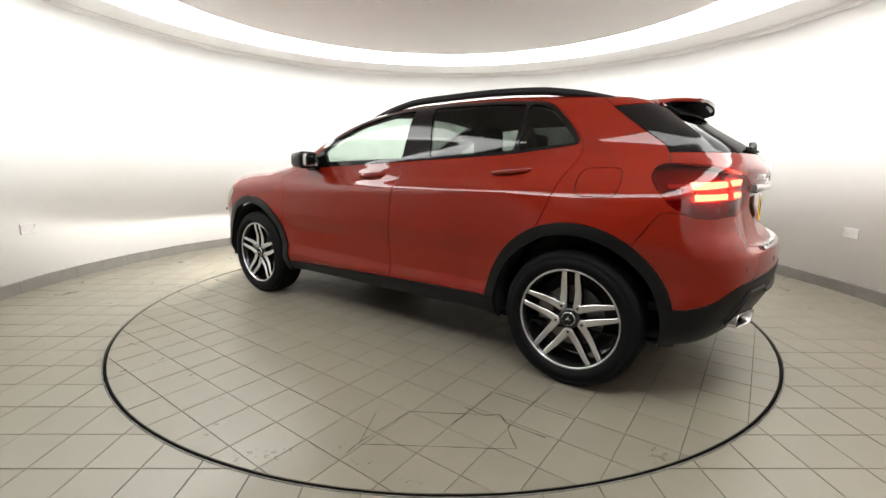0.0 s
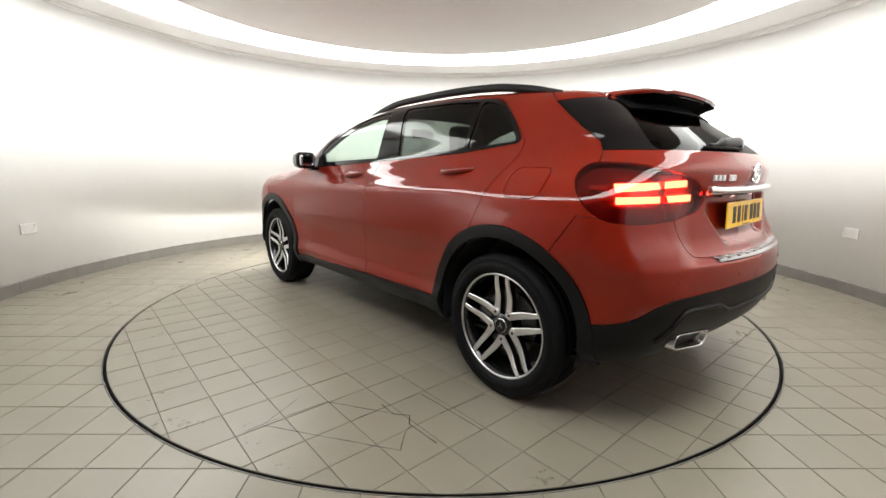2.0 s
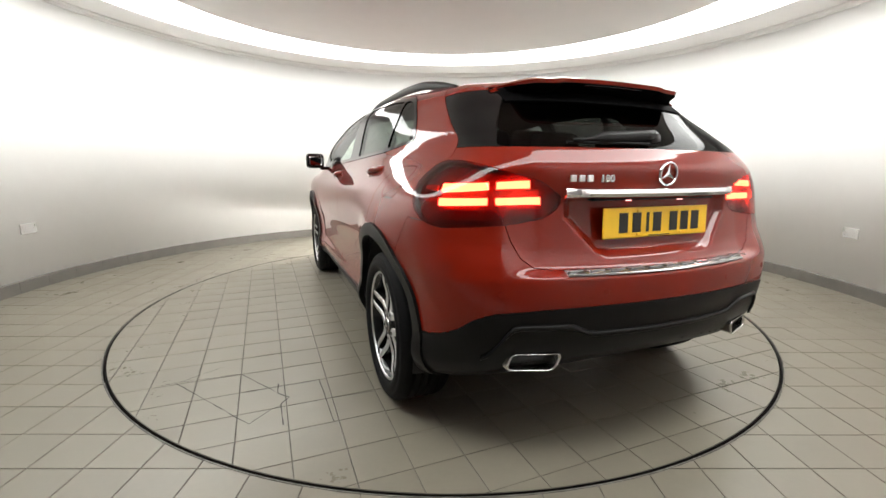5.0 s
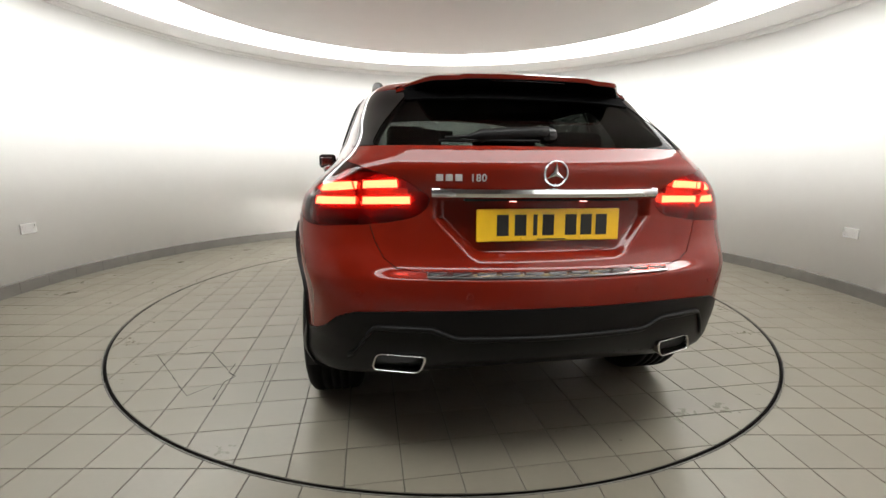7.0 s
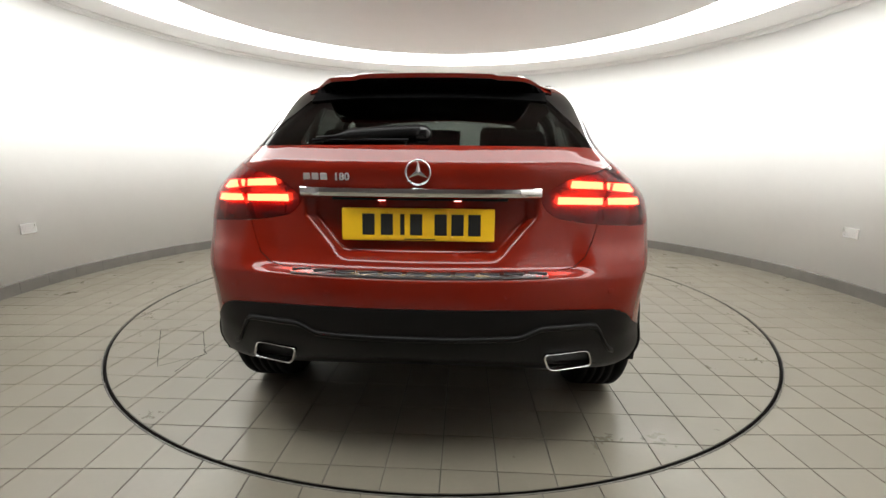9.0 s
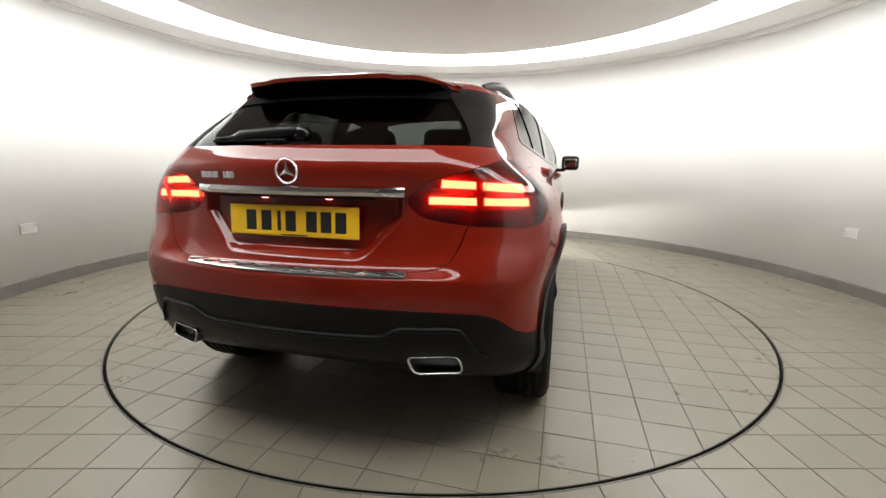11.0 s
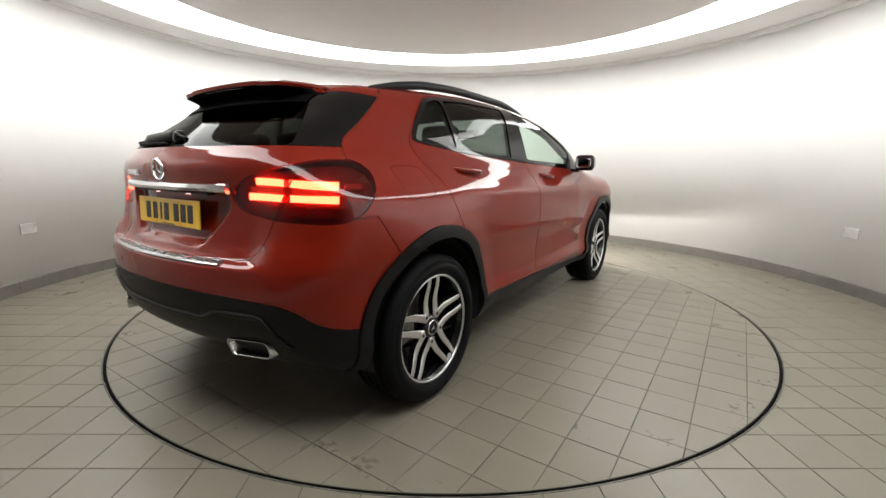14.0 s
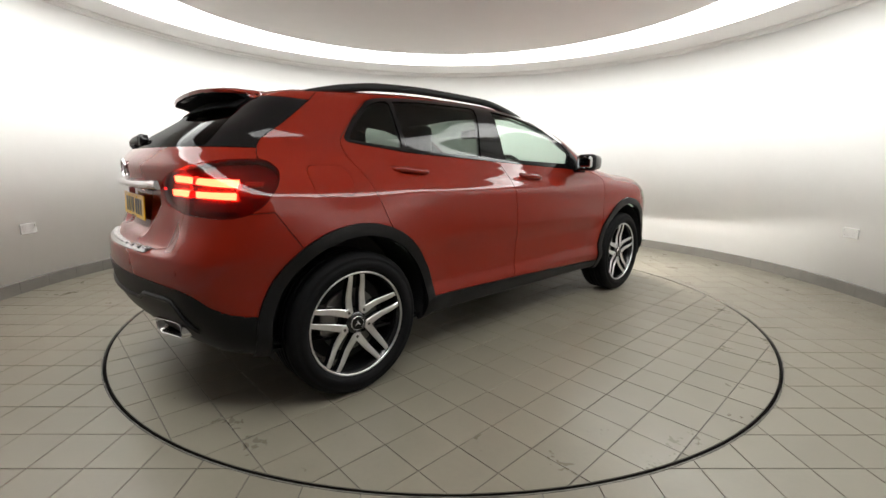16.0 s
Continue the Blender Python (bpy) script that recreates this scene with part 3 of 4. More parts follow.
REAR_DOOR = rounded([(1.170, .28), (1.185, .63), (1.150, .83), (1.130, .964), (1.075, 1.095), (1.07, 1.2), (1.06, 1.42), (.3, 1.42), (.2, 1.38), (.03, 1.19), (.04, 1.12), (.088, 1.024),
                     (.120, .928), (.160, .808), (.26, .66), (.44, .40), (.48, .28)], .03)
FLAP = rounded([(.012, .942), (.012, 1.072), (-.182, 1.072), (-.182, .942)], .05)
LIGHT = rounded([(-.175, .965), (-.10, 1.028), (.055, 1.072), (.158, 1.092), (.282, 1.096), (.345, 1.052), (.366, .991), (.34, .922), (.275, .876), (.20, .866), (-.009, .878), (-.13, .902)], .035)
LIGHT_SPLIT = [Vector((.105, 1.10)), Vector((.078, 1.045)), Vector((-.012, .86))]
HATCH_SIDE = curve((1.05, -.352), (1.098, -.352), (1.155, -.335), (1.255, -.21), (1.35, -.085), (1.42, .0), (1.5, .08))
HATCH_LOW = [Vector(p) for p in ((0, .726), (.47, .726), (.53, .734), (.572, .765), (.60, .82), (.618, .88))]
REAR_WINDOW = rounded([(-.3, 1.142), (.607, 1.142), (.565, 1.22), (.49, 1.315), (.44, 1.37), (-.3, 1.37)], .03)
BLACK_LINE = [Vector(p) for p in ((-.60, .612), (-.35, .608), (-.16, .600), (.0, .588), (.07, .562), (.13, .520), (.2, .490), (.31, .468), (.5, .462))]
black_z = curve(*[(p.x, p.y) for p in BLACK_LINE])
SEAM = [Vector((-.36, .885)), Vector((-.26, .73))]
SILL_TOP = [Vector((.38, .388)), Vector((1.17, .372)), Vector((2.45, .322))]
sill_z = curve(*[(p.x, p.y) for p in SILL_TOP])
SHIELD = rounded([(-.5, 1.49), (.545, 1.49), (.66, 1.86), (.735, 2.26), (.45, 2.375), (.2, 2.405), (-.5, 2.405)], .03)
HOOD = rounded([(-.5, 2.415), (.2, 2.415), (.46, 2.385), (.745, 2.30), (.76, 2.7), (.70, 3.15), (.5, 3.36), (-.5, 3.42)], .05)
HEADLIGHT = rounded([(3.0, .86), (3.13, .745), (3.36, .68), (3.6, .66), (3.6, .80), (3.4, .855), (3.2, .905)], .03)

gp, gq = body_grid()
mid_p = np.array([np.mean([gp[i] for i in q], axis=0) for q in gq])
mid_n = normals_at(mid_p)
quads = []
for q, n in zip(gq, mid_n):
    a, b, c = (gp[i] for i in q[:3])
    d = gp[q[3]]
    quads.append(list(q) if np.dot(np.cross(c - a, d - b), n) > 0 else list(q)[::-1])
skin = Skin(gp, quads)


def on_side(c, n):
    return n.x > .25 and c.x > .3


for wy in (0, WHEEL_BASE):
    cut(skin, SIDE, circle(wy, ARCH_Z, ARCH_IN), lambda c, n: c.x > .5 and n.x > .1)
    cut(skin, SIDE, circle(wy, ARCH_Z, ARCH_OUT), lambda c, n: c.x > .5 and n.x > .1)
for loop in (DLO, FRONT_GLASS, REAR_GLASS_SIDE, QUARTER_GLASS, FRONT_DOOR, REAR_DOOR, FLAP):
    cut(skin, SIDE, loop, on_side)
cut(skin, SIDE, SILL_TOP, on_side, False)
cut(skin, SIDE, SEAM, on_side, False)
cut(skin, SIDE, [Vector((HATCH_SIDE(z), z)) for z in np.linspace(1.06, 1.5, 20)], lambda c, n: c.y < .3 and c.x > .25, False)
cut(skin, SIDE, HEADLIGHT, lambda c, n: c.y > 2.8 and c.x > .3)
cut(skin, CORNER, LIGHT, lambda c, n: c.y < -.1 and c.x > .3)
cut(skin, CORNER, LIGHT_SPLIT, lambda c, n: c.y < -.3 and c.x > .4, False)
cut(skin, CORNER, BLACK_LINE, lambda c, n: c.y < -.1, False)
cut(skin, REAR, HATCH_LOW, lambda c, n: n.y < -.2 and c.y < -.3, False)
cut(skin, REAR, REAR_WINDOW, lambda c, n: n.y < -.2 and c.y < 0)
cut(skin, SIDE, [Vector((-.05, 1.366)), Vector((-.5, 1.392))], lambda c, n: c.y < 0 and c.x > .3, False)
cut(skin, SIDE, [Vector((-.8, 1.142)), Vector((-.28, 1.142))], lambda c, n: c.y < 0 and c.x > .3, False)
cut(skin, PLAN, SHIELD, lambda c, n: n.z > .2 and 1.3 < c.y < 2.6)
cut(skin, PLAN, HOOD, lambda c, n: n.z > .3 and c.y > 2.2)
cut(skin, SIDE, [Vector((3.05, .2)), Vector((3.08, .72)), Vector((3.02, .86))], lambda c, n: c.y > 2.8 and n.x > .2, False)


def sort_face(f):
    c, n = skin.middle(f)
    s, r, k = (c.y, c.z), (c.x, c.z), ((c.x + c.y) / math.sqrt(2), c.z)
    side = n.x > .2 and c.x > .3
    if c.x > .5 and n.x > .1:
        for wy, name in ((0, "rear"), (WHEEL_BASE, "front")):
            d = math.hypot(c.y - wy, c.z - ARCH_Z)
            if d < ARCH_IN:
                return None
            if d < ARCH_OUT:
                return name + "_arch"
    if n.z < -.55 and c.z < .5:
        return "under"
    if side and .2 < c.y < 2.45 and c.z < sill_z(c.y):
        return "sill"
    if c.y < -.1 and c.z < black_z(k[0]):
        return "rear_apron"
    if c.y < -.1 and c.x > .3 and inside(k, LIGHT):
        for a, b in zip(LIGHT_SPLIT, LIGHT_SPLIT[1:]):
            if b.y <= c.z <= a.y:
                return "light_out" if k[0] > b.x + (a.x - b.x) * (c.z - b.y) / (a.y - b.y) else "light_in"
        return "light_out"
    if c.y < .1 and c.z > 1.06 and c.y < HATCH_SIDE(c.z):
        if n.y < -.2 and inside(r, REAR_WINDOW):
            return "rear_window"
        edge = 1.366 + (-.05 - c.y) / .45 * .026
        if c.z > 1.142 and c.z < edge and c.x > .36:
            return "cap"
        return "hatch"
    if c.y < -.3 and n.y < -.2 and c.z > .726:
        for a, b in zip(HATCH_LOW, HATCH_LOW[1:]):
            if a.y <= c.z <= b.y and b.y > a.y:
                if c.x < a.x + (b.x - a.x) * (c.z - a.y) / (b.y - a.y):
                    return "hatch"
        if c.z > .88 and c.x < .66:
            return "hatch"
    if c.y < -.2 and c.z < .886 and (c.y < -.36 or c.z < .885 - (c.y + .36) * 1.55):
        return "bumper"
    if side:
        for name, loop in (("front_glass", FRONT_GLASS), ("rear_glass", REAR_GLASS_SIDE), ("quarter_glass", QUARTER_GLASS), ("surround", DLO),
                           ("front_door", FRONT_DOOR), ("rear_door", REAR_DOOR), ("flap", FLAP)):
            if inside(s, loop):
                return name
    if c.y > 2.8 and c.x > .3 and inside(s, HEADLIGHT):
        return "headlight"
    if n.z > .2 and 1.3 < c.y < 2.6 and inside((c.x, c.y), SHIELD):
        return "windscreen"
    if n.z > .3 and c.y > 2.3 and inside((c.x, c.y), HOOD):
        return "bonnet"
    if c.y > 3.05 and c.z < .86:
        return "front_bumper"
    return "shell"


groups = {}
for f in skin.faces:
    groups.setdefault(sort_face(f), []).append(f)
co = np.array([tuple(v) for v in skin.co])
nv = normals_at(co)

car = empty("car")
tagged(car, "red compact crossover car with black cladding on turntable", "car")


def panel(name, keys, material, parent=None, halves="both", gap=.0021, lift=0.0, depth=.012, label=""):
    """One panel of the body from sorted faces; halves: both (one mesh), R or L."""
    faces = [f for k in keys for f in groups.get(k, [])]
    use = {}
    for f in faces:
        poly = skin.faces[f]
        for a, b in zip(poly, poly[1:] + poly[:1]):
            use.setdefault((min(a, b), max(a, b)), []).append((f, a, b))
    pull, border = {}, []
    for hits in use.values():
        if len(hits) == 1:
            f, a, b = hits[0]
            pa, pb = skin.co[a], skin.co[b]
            if abs(pa.x) < 1e-4 and abs(pb.x) < 1e-4:
                continue
            border.append((a, b))
            ps = [skin.co[i] for i in skin.faces[f]]
            d = sum(ps, Vector((0, 0, 0))) / len(ps) - (pa + pb) / 2
            along = (pb - pa).normalized()
            d = d - along * d.dot(along)
            d = d.normalized() if d.length > 1e-9 else d
            for v in (a, b):
                pull[v] = pull.get(v, Vector((0, 0, 0))) + d
    ids = sorted({v for f in faces for v in skin.faces[f]})
    slot = {i: k for k, i in enumerate(ids)}
    base = []
    for i in ids:
        p = Vector(co[i]) + Vector(nv[i]) * lift
        if i in pull and pull[i].length > 1e-6:
            d = pull[i].normalized()
            if abs(co[i][0]) < 1e-4:
                d.x = 0
            p = p + d * gap
        base.append(p)
    polys, loop_n, rim = [], [], []
    for f in faces:
        polys.append([slot[v] for v in skin.faces[f]])
        loop_n.append([nv[v] for v in skin.faces[f]])
    low = {}
    for a, b in border:
        for v in (a, b):
            if v not in low:
                low[v] = len(base)
                base.append(base[slot[v]] - Vector(nv[v]) * depth)
        rim.append([slot[b], slot[a], low[a], low[b]])
    pts, allp, alln, flat = [], [], [], []
    for sx in ((1, -1) if halves == "both" else ((1,) if halves == "R" else (-1,))):
        off = len(pts)
        pts += [(p.x * sx, p.y, p.z) for p in base]
        for poly, ns in zip(polys, loop_n):
            q, m = [i + off for i in poly], [(n[0] * sx, n[1], n[2]) for n in ns]
            allp.append(q if sx > 0 else q[::-1]), alln.append(m if sx > 0 else m[::-1]), flat.append(False)
        for poly in rim:
            q = [i + off for i in poly]
            allp.append(q if sx > 0 else q[::-1]), alln.append(None), flat.append(True)
    me = bpy.data.meshes.new(name)
    me.from_pydata(pts, [], allp)
    me.materials.append(material)
    normals = []
    for p, ns in zip(me.polygons, alln):
        p.use_smooth = ns is not None
        normals += ns if ns is not None else [tuple(p.normal)] * p.loop_total
    me.normals_split_custom_set(normals)
    ob = new(name, me)
    ob.parent = parent or car
    return tagged(ob, label=label)


panel("body_shell", ["shell"], M_RED)
panel("underbody", ["under"], M_CLAD, gap=0)
panel("bonnet", ["bonnet"], M_RED)
hatch = panel("tailgate", ["hatch"], M_RED)
panel("rear_bumper", ["bumper"], M_RED, gap=.0014)
panel("rear_apron", ["rear_apron"], M_CLAD, gap=.0005, lift=.003, label="black plastic lower rear bumper")
panel("front_bumper", ["front_bumper"], M_RED)
panel("windscreen", ["windscreen"], M_GLASS, gap=.0005, label="clear green-tinted windscreen")
rear_window = panel("rear_window", ["rear_window"], M_REAR_GLASS, hatch, gap=.001, lift=-.002, label="dark tinted rear window")
for h in ("R", "L"):
    panel("gloss_black_cap", ["cap"], M_GLOSS_BLACK, hatch, h, label="gloss black tailgate side cap")
    door = panel("front_door", ["front_door"], M_RED, car, h)
    panel("window_pane", ["front_glass"], M_GLASS, door, h, gap=.0005, lift=-.003, label="clear green-tinted door glass")
    door = panel("rear_door", ["rear_door"], M_RED, car, h)
    panel("window_pane", ["rear_glass"], M_PRIVACY, door, h, gap=.0005, lift=-.003, label="dark privacy glass")
    panel("quarter_window", ["quarter_glass"], M_PRIVACY, car, h, gap=.0005, lift=-.003, label="dark privacy quarter glass")
    panel("window_surround", ["surround"], M_GLOSS_BLACK, car, h, gap=.0005, lift=.002, label="gloss black window frame and pillar")
    panel("wheel_arch_trim", ["rear_arch"], M_CLAD, car, h, gap=.0005, lift=.012, depth=.03, label="black plastic wheel arch")
    panel("wheel_arch_trim", ["front_arch"], M_CLAD, car, h, gap=.0005, lift=.012, depth=.03, label="black plastic wheel arch")
    panel("side_sill", ["sill"], M_CLAD, car, h, gap=.0005, lift=.008, depth=.02, label="black plastic side sill")
    panel("headlight", ["headlight"], M_GLASS, car, h, label="clear headlight cover")
for h in ("R", "L"):
    lens = panel("tail_light", ["light_out"], M_LENS, car, h, gap=.0004, depth=.030, label="lit red tail light lens")
    panel("lamp_housing", ["light_out"], M_LAMP_BASE, lens, h, gap=.0, lift=-.032, depth=.002)
    lens = panel("tail_light", ["light_in"], M_LENS, hatch, h, gap=.0004, depth=.030, label="lit red tail light lens on the tailgate")
    panel("lamp_housing", ["light_in"], M_LAMP_BASE, lens, h, gap=.0, lift=-.032, depth=.002)
panel("fuel_flap", ["flap"], M_RED, car, "L", label="rounded red fuel filler flap")
panel("quarter_infill", ["flap"], M_RED, car, "R", gap=0)
groups["lining"] = [f for k, g in groups.items() if k in ("shell", "hatch", "bumper", "cap", "surround", "front_door", "rear_door", "under", "bonnet", "flap", "rear_apron", "sill", "front_bumper") for f in g]
panel("cabin_lining", ["lining"], M_CABIN, gap=.004, lift=-.028, depth=.002, label="dark cabin lining")

# ---- wheels ----
def make_wheel():
    """A wheel about its own centre, outer face towards +x."""
    w = empty("wheel", car)
    bm = bmesh.new()
    prof = [(.246, -.105), (.264, -.122), (.290, -.124), (.322, -.112), (.336, -.098), (.341, -.088)]
    for g in (-.055, -.018, .018, .055):
        prof += [(.343, g - .007), (.335, g - .005), (.335, g + .005), (.343, g + .007)]
    prof += [(.341, .088), (.336, .098), (.331, .104), (.322, .112), (.314, .1175), (.312, .1165), (.296, .122), (.294, .1235), (.274, .1235), (.272, .122), (.264, .120), (.258, .114), (.254, .107), (.246, .104)]
    lathe(bm, prof, 96, "x")
    part("tyre", bm, M_RUBBER, w, "black rubber tyre", smooth=True)
    bm = bmesh.new()
    lathe(bm, [(.237, .104), (.227, .098), (.219, .06), (.212, -.02), (.218, -.095), (.237, -.104)], 80, "x")
    part("rim_barrel", bm, M_WHEEL_BLACK, w, "gloss black rim", smooth=True)
    bm = bmesh.new()
    lathe(bm, [(.2300, .099), (.2310, .1055), (.235, .1075), (.2395, .106), (.241, .102)], 96, "x")
    part("rim_lip", bm, M_ALLOY, w, "bright machined rim lip", smooth=True)

    def dish(r):
        return .088 - .010 * math.exp(-((r - .12) / .06) ** 2) + .010 * ease(r, .12, .22)

    def blade(width, x_top, x_bot):
        bm = bmesh.new()
        rows = []
        n = 9
        a0, a1 = radians(2), radians(28.8)
        p0, p1 = Vector((.060 * math.sin(a0), -.060 * math.cos(a0))), Vector((.2305 * math.sin(a1), -.2305 * math.cos(a1)))
        run = (p1 - p0).normalized()
        across = Vector((-run.y, run.x))
        side = 1 if across.x < 0 else -1
        for i in range(n):
            s = i / (n - 1)
            q = p0.lerp(p1, s) + across * side * .002 * math.sin(math.pi * s)
            r = q.length
            wd = width * (1.18 - .50 * s)
            c = Vector((0, q.x, q.y))
            d = Vector((0, across.x, across.y))
            top, bot = dish(r) + x_top, dish(r) + x_bot
            rows.append([bm.verts.new(c - d * wd / 2 * k + Vector((x, 0, 0))) for k, x in ((1.25, bot), (1, top - .002), (.9, top), (-.9, top), (-1, top - .002), (-1.25, bot))])
        for a, b in zip(rows, rows[1:]):
            for k in range(5):
                bm.faces.new((a[k], a[k + 1], b[k + 1], b[k]))
        bm.faces.new(rows[0]), bm.faces.new(rows[-1])
        bmesh.ops.recalc_face_normals(bm, faces=bm.faces)
        return bm
    for i in range(5):
        for mirror in (1, -1):
            m = Matrix.Rotation(2 * math.pi * i / 5, 4, "X") @ Matrix.Diagonal((1, mirror, 1, 1))
            for name, material, args in (("spoke", M_ALLOY, (.0250, .0, -.004)), ("spoke_back", M_WHEEL_BLACK, (.0260, -.0042, -.034))):
                bm = blade(*args)
                bmesh.ops.transform(bm, matrix=m, verts=bm.verts)
                bmesh.ops.recalc_face_normals(bm, faces=bm.faces)
                part(name, bm, material, w, "bright machined spoke face" if material is M_ALLOY else "")
        # knee of each pair with its wheel bolt
        a = 2 * math.pi * i / 5
        bm = bmesh.new()
        lathe(bm, [(.0185, -.012), (.0185, -.001), (.0172, .0006), (.001, .0006)], 20, "x", center=(dish(.066), .066 * math.sin(a), -.066 * math.cos(a)))
        part("spoke_knee", bm, M_ALLOY, w)
        bm = bmesh.new()
        lathe(bm, [(.0065, .0), (.0065, .0015), (.005, .001), (.001, .001)], 12, "x", center=(dish(.066) + .001, .066 * math.sin(a), -.066 * math.cos(a)))
        part("wheel_bolt", bm, M_HOLE, w)
    bm = bmesh.new()
    lathe(bm, [(.058, .045), (.054, .072), (.047, .0835), (.034, .087), (.001, .087)], 40, "x")
    part("hub", bm, M_WHEEL_BLACK, w, smooth=True)
    bm = bmesh.new()
    lathe(bm, [(.033, .085), (.033, .090), (.028, .092), (.022, .0905), (.001, .0905)], 40, "x")
    part("hub_cap", bm, M_SATIN, w, "silver hub cap", smooth=True)
    bm = bmesh.new()
    lathe(bm, [(.0295, .0920), (.0215, .0925), (.001, .0925)], 32, "x")
    part("cap_disc", bm, M_GLOSS_BLACK, w)
    bm = bmesh.new()
    star_arms(bm, .017, .0045, .0935)
    part("cap_mark", bm, M_CHROME, w)
    bm = bmesh.new()
    lathe(bm, [(.065, .022), (.145, .022), (.145, .008), (.065, .008)], 56, "x")
    part("brake_disc", bm, M_STEEL, w, "bare steel brake disc")
    bm = bmesh.new()
    box(bm, -.03, -.165, -.035, .055, -.085, .085, .012)
    part("brake_caliper", bm, M_STEEL, w)
    bm = bmesh.new()
    lathe(bm, [(.001, -.02), (.2, -.02)], 48, "x")
    part("back_plate", bm, M_HOLE, w)
    for ob in w.children:
        if not ob.name.startswith("tyre"):
            for v in ob.data.vertices:
                v.co.y, v.co.z = v.co.y * 1.048, v.co.z * 1.048
    return w


def star_arms(bm, r, w, x):
    """Three tapered arms in the plane of a disc that faces +x."""
    for i in range(3):
        a = math.pi / 2 + 2 * math.pi * i / 3
        tip = Vector((x, r * math.cos(a), r * math.sin(a)))
        for s in (-1, 1):
            b = a + s * math.pi / 3
            knee = Vector((x, w * math.cos(b), w * math.sin(b)))
            ridge = Vector((x + w * .5, 0, 0))
            v = [bm.verts.new(p) for p in (tip, knee, ridge)]
            bm.faces.new(v if s < 0 else v[::-1])
    bmesh.ops.recalc_face_normals(bm, faces=bm.faces)


first = make_wheel()
first.location = (.780, 0, WHEEL_Z)
for sx, wy in ((1, WHEEL_BASE), (-1, 0), (-1, WHEEL_BASE)):
    copy_thing(first, Matrix.Translation((sx * .780, wy, WHEEL_Z)) @ Matrix.Rotation(0 if sx > 0 else math.pi, 4, "Z"))
for wy in (0, WHEEL_BASE):
    for sx in (1, -1):
        bm = bmesh.new()
        lathe(bm, [(.403, sx * .875), (.415, sx * .66), (.41, sx * .62), (.2, sx * .60), (.001, sx * .60)], 40, "x", radians(-12), radians(192), center=(0, wy, ARCH_Z))
        part("wheel_arch_liner", bm, M_CABIN, car)

# ---- finding places on the car's form ----
def on_form(start, way, far=1.0):
    """The point where a line from inside meets the form."""
    start, way = np.array(start, float), np.array(way, float)
    way = way / np.linalg.norm(way)
    a, b = 0.0, far
    for _ in range(40):
        m = (a + b) / 2
        a, b = (m, b) if shape(start + way * m) < 0 else (a, m)
    return Vector(start + way * a)


def normal_on(p):
    return Vector(normals_at(np.array(p)))


def rear_at(x, z):
    return on_form((x, -.1 if abs(x) < .7 else -.2, z), (0, -1, 0))


def corner_at(q, z, sx=1):
    d = math.sqrt(.5)
    p = on_form(((q + .35) * d, (q - .35) * d, z), (1, -1, 0))
    return p


def side_at(y, z):
    return on_form((.3, y, z), (1, 0, 0))


def strip(bm, rows, closed=True, caps=True):
    """Skins a row of equal sections."""
    made = [[bm.verts.new(p) for p in row] for row in rows]
    n = len(made[0])
    for a, b in zip(made, made[1:]):
        for k in range(n if closed else n - 1):
            bm.faces.new((a[k], a[(k + 1) % n], b[(k + 1) % n], b[k]))
    if caps and closed:
        bm.faces.new(made[0]), bm.faces.new(made[-1])
    bmesh.ops.recalc_face_normals(bm, faces=bm.faces)


def mirrored(bm):
    for v in bm.verts:
        v.co.x = -v.co.x
    bmesh.ops.reverse_faces(bm, faces=bm.faces)
    return bm


# ---- tailgate: spoiler, wiper, handle bar, plate, lettering ----
def roof_at(x, y):
    return on_form((x, y, .9), (0, 0, 1), 1.0)


spoiler_top = curve((0, 1.422), (.25, 1.420), (.27, 1.415), (.36, 1.412), (.43, 1.403), (.47, 1.393), (.50, 1.376))


def spoiler_rows(wide=.50):
    rows = []
    for i in range(41):
        x = -wide + 2 * wide * i / 40
        ax = abs(x)
        top = float(spoiler_top(ax))
        end = ease(ax, .36, .50)
        face = rear_at(x, top - .012)
        foot = rear_at(x, 1.378 - .05 * ax ** 2)
        back = (-.428 + .22 * ax ** 2) * (1 - end) + (face.y - .004) * end
        r0, r1 = roof_at(x, -.12), roof_at(x, -.20)
        lip = .020 - .012 * end
        rows.append([(x, -.12, r0.z - .003), (x, -.20, r1.z + .002), (x, (back - .20) / 2, (r1.z + top) / 2 + .006 * (1 - end)), (x, back + .03, top + .002), (x, back, top - .006), (x, back + .006, top - lip),
                     (x, foot.y - .006, foot.z - .002), (x, foot.y + .012, foot.z + .008), (x, foot.y + .06, foot.z + .02), (x, -.12, r0.z - .016)])
    return rows


bm = bmesh.new()
strip(bm, spoiler_rows())
spoiler = part("roof_spoiler", bm, M_RED, hatch, "red roof spoiler over the rear window", smooth=False)
for p in spoiler.data.polygons:
    p.use_smooth = True
spoiler.data.set_sharp_from_angle(angle=radians(35))
# the underside's shade is put into its colour as near-black
bm = bmesh.new()
strip(bm, [[(r[5][0], r[5][1] - .0015, r[5][2] - .003), (r[6][0], r[6][1] - .004, r[6][2] - .002), (r[7][0], r[7][1], r[7][2]), (r[7][0], r[7][1], r[7][2] + .012), (r[5][0], r[5][1] + .012, r[5][2] + .004)] for r in spoiler_rows()])
part("spoiler_underside", bm, M_SHADE_BLACK, spoiler, "spoiler underside coloured black for its shade")
bm = bmesh.new()
